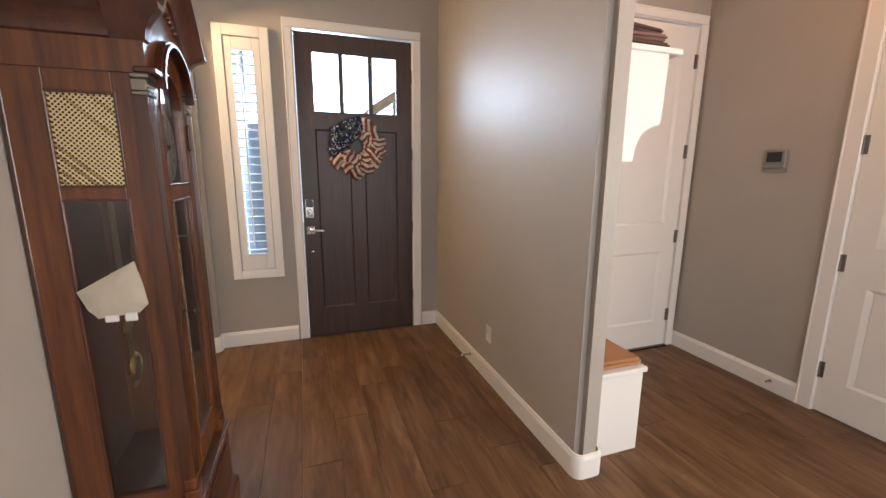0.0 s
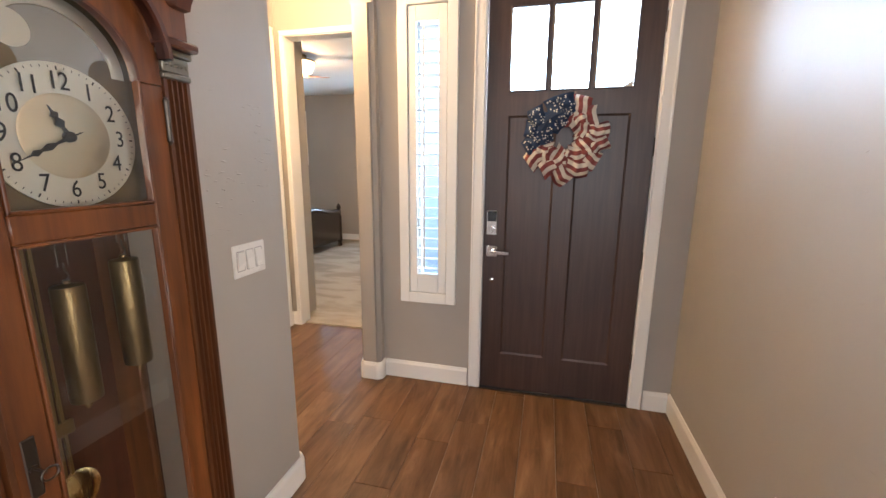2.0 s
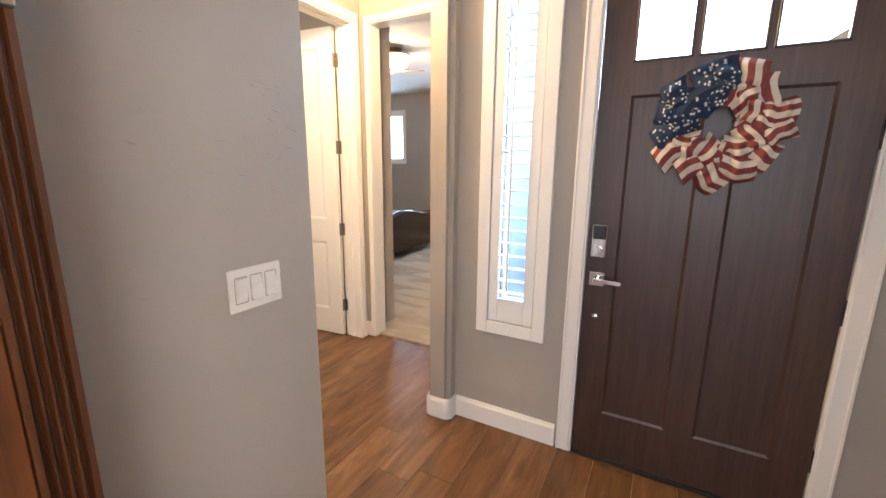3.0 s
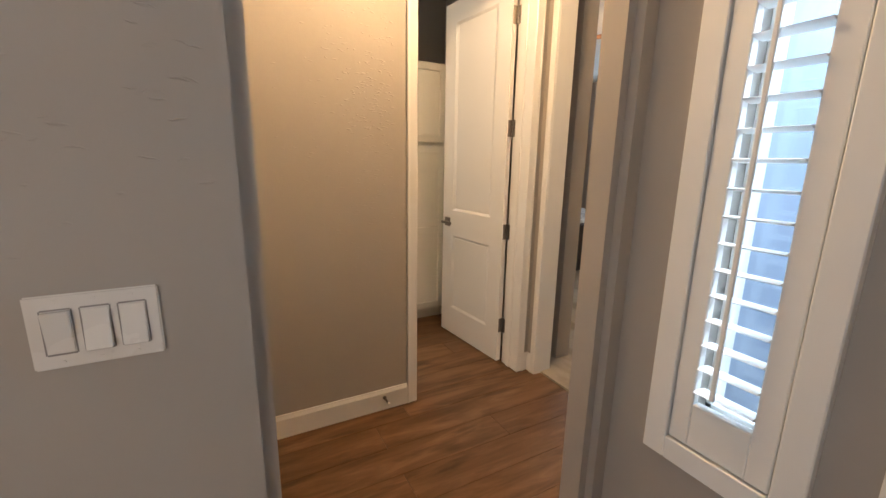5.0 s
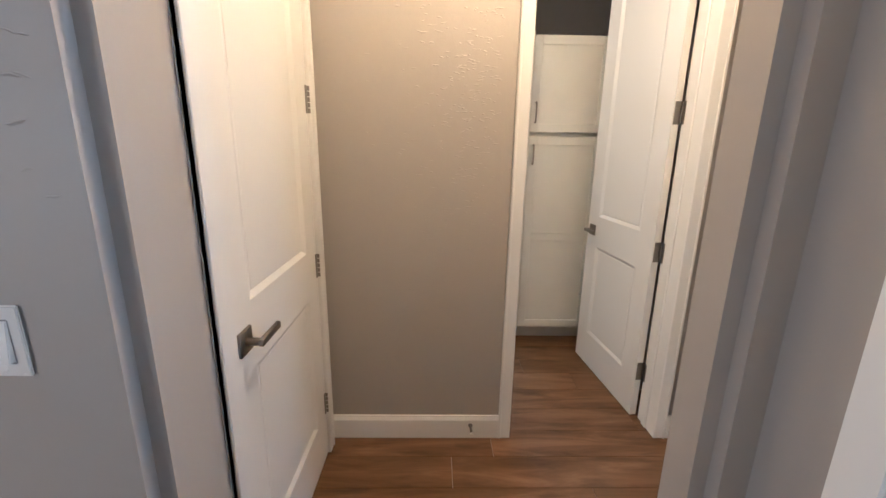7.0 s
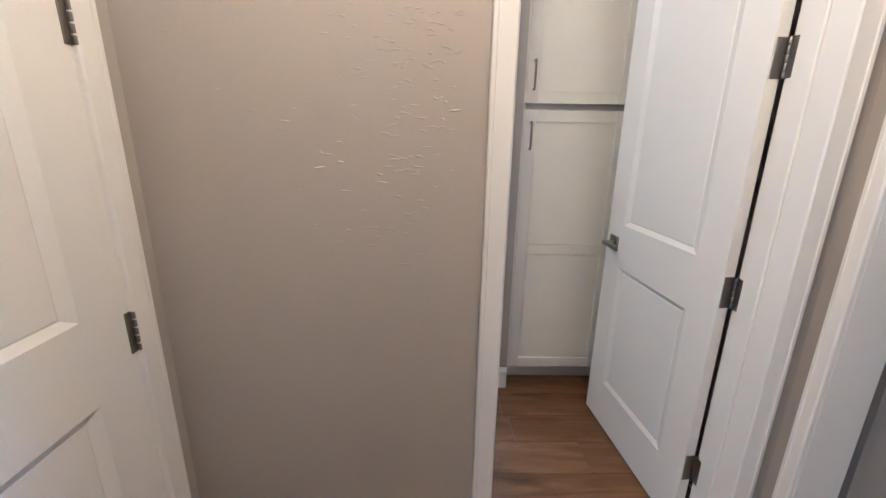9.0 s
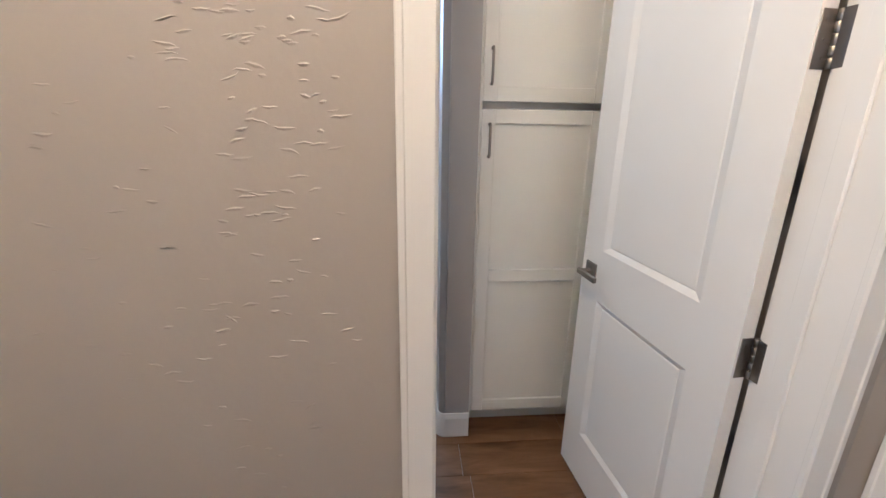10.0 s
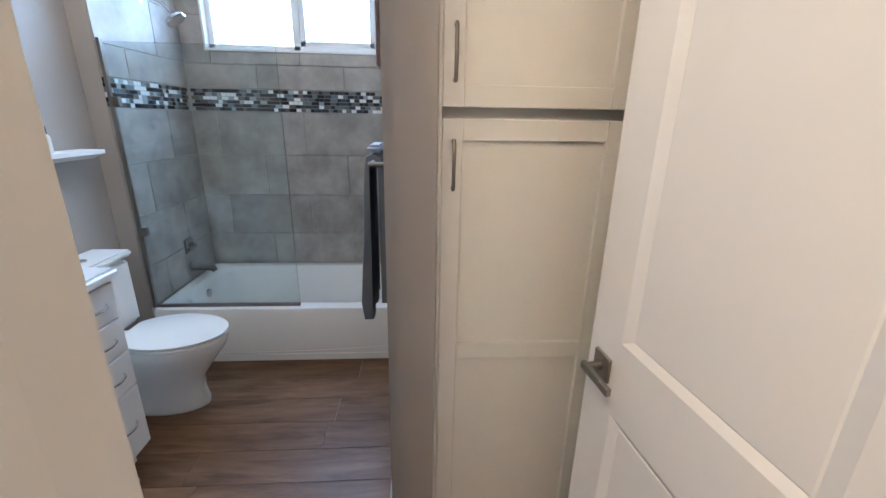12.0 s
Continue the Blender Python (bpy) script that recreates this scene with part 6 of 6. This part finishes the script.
part("slab", boxed(-0.02, 1.30, 0.001, 0.555, 0, 0.042, bevel=0.012, seg=3), QUARTZ, ct, smooth=True)

sh = thing("wall_shelf", pose(-3.73, BATH_S, 1.30), "small white moulded wall shelf above the toilet", "shelf")
bm = bmesh.new()
prism(bm, [(0.001, -0.045), (0.06, -0.045), (0.085, -0.030), (0.105, -0.022), (0.12, -0.020), (0.12, 0.0), (0.001, 0.0)], -0.28, 0.28, "x")
part("board", bm, TRIM, sh)


def tissue_box():
    t = thing("tissue_box", pose(-3.62, BATH_S + 0.06, 1.301), "white and blue tissue box with a raised tissue", "tissue box")
    part("box", boxed(-0.060, 0.060, -0.05, 0.05, 0, 0.135, bevel=0.003), TRIM, t, "white printed cardboard box")
    for k, (x, h) in enumerate(((0.03, 0.075), (0.005, 0.055), (-0.025, 0.065))):
        bm = bmesh.new()
        prism(bm, [(x - 0.018, 0.004), (x + 0.018, 0.004), (x + 0.012, h * 0.5), (x + 0.006, h * 0.75), (x, h), (x - 0.006, h * 0.75), (x - 0.012, h * 0.5)], 0.0501, 0.0508, "y")
        part("printed_tree", bm, NAVYINK, t, "printed blue tree shape")
    bm = bmesh.new()
    n = 8
    rings = []
    for k in range(6):
        z = 0.125 + 0.016 * k
        r = 0.012 + 0.035 * math.sin(k / 5 * 2.2) * (1 if k < 4 else 0.6)
        rings.append([bm.verts.new((r * math.cos(2 * math.pi * i / n) * 1.3 + 0.008 * noise.noise(Vector((k, i, 3))), 0.35 * r * math.sin(2 * math.pi * i / n), z + 0.01 * noise.noise(Vector((i, k, 0))))) for i in range(n)])
    for a, b_ in zip(rings, rings[1:]):
        for i in range(n):
            bm.faces.new((a[i], a[(i + 1) % n], b_[(i + 1) % n], b_[i]))
    bm.faces.new(rings[-1])
    bm.faces.new(rings[0][::-1])
    part("tissue", bm, STARW, t, "crumpled white tissue", smooth=True)


NAVYINK = mat("navy_print", (0.02, 0.05, 0.13), 0.6)[0]
tissue_box()
bt = thing("small_bottle", pose(-3.74, BATH_S + 0.07, 1.301), "small bottle with a black cap, on the shelf", "bottle")
bm = bmesh.new()
lathe(bm, [(0.018, 0), (0.02, 0.004), (0.02, 0.072), (0.012, 0.082)], seg=20)
part("body", bm, TRIM, bt, "white bottle", smooth=True)
bm = bmesh.new()
lathe(bm, [(0.012, 0.082), (0.012, 0.112), (0.010, 0.115)], seg=20)
part("cap", bm, BLACK, bt, "black cap", smooth=True)


# ---- towel, picture, mat ----
def towel_bar():
    t = thing("towel_bar", pose(-3.62, BATH_N, 1.31), "brushed nickel towel bar on the bathroom partition", "towel bar")
    bm = bmesh.new()
    tube(bm, [(-0.27, -0.085, 0), (0.27, -0.085, 0)], 0.008, 12)
    part("rod", bm, NICKEL, t, smooth=True)
    for x in (-0.27, 0.27):
        bm = bmesh.new()
        lathe(bm, [(0.022, -0.010), (0.024, 0.0)], (x, 0, 0), "y", 20)
        lathe(bm, [(0.010, -0.095), (0.010, -0.008)], (x, 0, 0), "y", 14)
        part("bracket", bm, NICKEL, t, smooth=True)


towel_bar()


def towel():
    t = thing("towel", pose(-3.62, BATH_N - 0.085, 1.31), "folded dark grey towel hanging over the bar", "towel")
    bm = bmesh.new()
    n = 16
    prof = []
    L1, L2 = 0.70, 0.62
    out = [(-0.040, -L1), (-0.046, -L1 + 0.08), (-0.032, -0.35), (-0.026, -0.05), (-0.020, 0.016), (0.0, 0.028), (0.020, 0.016), (0.026, -0.05), (0.034, -0.35), (0.048, -L2 + 0.07), (0.040, -L2)]
    inn = [(0.016, -L2), (0.018, -0.3), (0.012, -0.03), (0.0, 0.010), (-0.012, -0.03), (-0.012, -0.3), (-0.014, -L1)]
    prof = out + inn
    rows = []
    for i in range(n):
        x = -0.17 + 0.34 * i / (n - 1)
        rows.append([bm.verts.new((x, 1.55 * y * (1 + 0.10 * math.sin(i * 1.1)) + (0.006 * math.sin(i * 0.9 + z * 5) if z < -0.06 else 0), z + 0.004 * math.sin(i * 1.7))) for y, z in prof])
    m = len(prof)
    for a, b_ in zip(rows, rows[1:]):
        for k in range(m):
            bm.faces.new((a[k], a[(k + 1) % m], b_[(k + 1) % m], b_[k]))
    bm.faces.new(rows[0])
    bm.faces.new(rows[-1])
    bmesh.ops.triangulate(bm, faces=[f for f in bm.faces if len(f.verts) > 4])
    tidy(bm)
    part("cloth", bm, TOWEL, t, smooth=True)
    bm = bmesh.new()
    box(bm, -0.12, 0.12, -0.032, 0.032, 0.030, 0.062, bevel=0.014, seg=3)
    part("rolled_cloth", bm, FACECLOTH, t, "pale blue-grey folded face cloth", smooth=True)


FACECLOTH = satin("pale_terry", (0.38, 0.42, 0.50), 0.95, 0.1)
towel()

pf = thing("picture_frame", pose(-3.35, BATH_N, 1.62), "dark red-brown framed picture on the bathroom partition", "picture")
bm = bmesh.new()
for b in ((-0.28, -0.24, 0, 0.72), (0.24, 0.28, 0, 0.72), (-0.24, 0.24, 0, 0.04), (-0.24, 0.24, 0.68, 0.72)):
    box(bm, b[0], b[1], -0.028, -0.001, b[2], b[3], bevel=0.004)
part("frame", bm, CHERRY_DK, pf)
part("picture", boxed(-0.24, 0.24, -0.012, -0.002, 0.04, 0.68), STARW, pf, "pale print")

bm = bmesh.new()
n = 20
mt = thing("bath_mat", pose(-2.80, -1.36, 0.0), "white cotton bath mat on the floor before the vanity", "mat")
box(bm, -0.40, 0.10, -0.10, 0.20, 0.001, 0.018, bevel=0.007, seg=3)
part("pile", bm, STARW, mt, smooth=True)


# ---- vinyl planks, last ----
def planks():
    W, L, G = 0.182, 1.22, 0.0007
    shapes = {}
    rng = random.Random(3)

    def inside(x, y):
        if y > -1.04 and y < HN + 0.06 and BX2 - 0.1 < x < WX + 0.05:
            return True
        if BATH_S < y < 0.80 and -4.2 < x <= BX2:
            return not (y > 0.1 and x < -2.95)
        if WX - 0.1 < x < EX + 0.14 and -7 < y < 0.02:
            return True
        return 1.1 < x < MX + 0.1 and -7 < y < MN + 0.02

    i = 0
    x = -4.25
    while x < MX:
        y = -7.0 - rng.uniform(0, L)
        while y < 0.80:
            y0, y1 = y, y + L
            # clip to the rooms in short stretches
            st = []
            k = y0
            while k < y1 - 1e-6:
                if inside(x + W / 2, k + 0.02):
                    st.append(k)
                k += 0.04
            if st:
                c0, c1 = max(y0, st[0]), min(y1, st[-1] + 0.04)
                key = round(c1 - c0, 2)
                if key not in shapes:
                    bm_ = bmesh.new()
                    box(bm_, G, W - G, G, c1 - c0 - G, -0.006, 0.0, bevel=0.0009)
                    me = bpy.data.meshes.new("plank")
                    bm_.to_mesh(me)
                    bm_.free()
                    me.materials.append(PLANK)
                    shapes[key] = me
                o = new("plank", shapes[key])
                o.location = (x, c0, 0)
                o.parent = subfloor
            y += L
        x += W


planks()
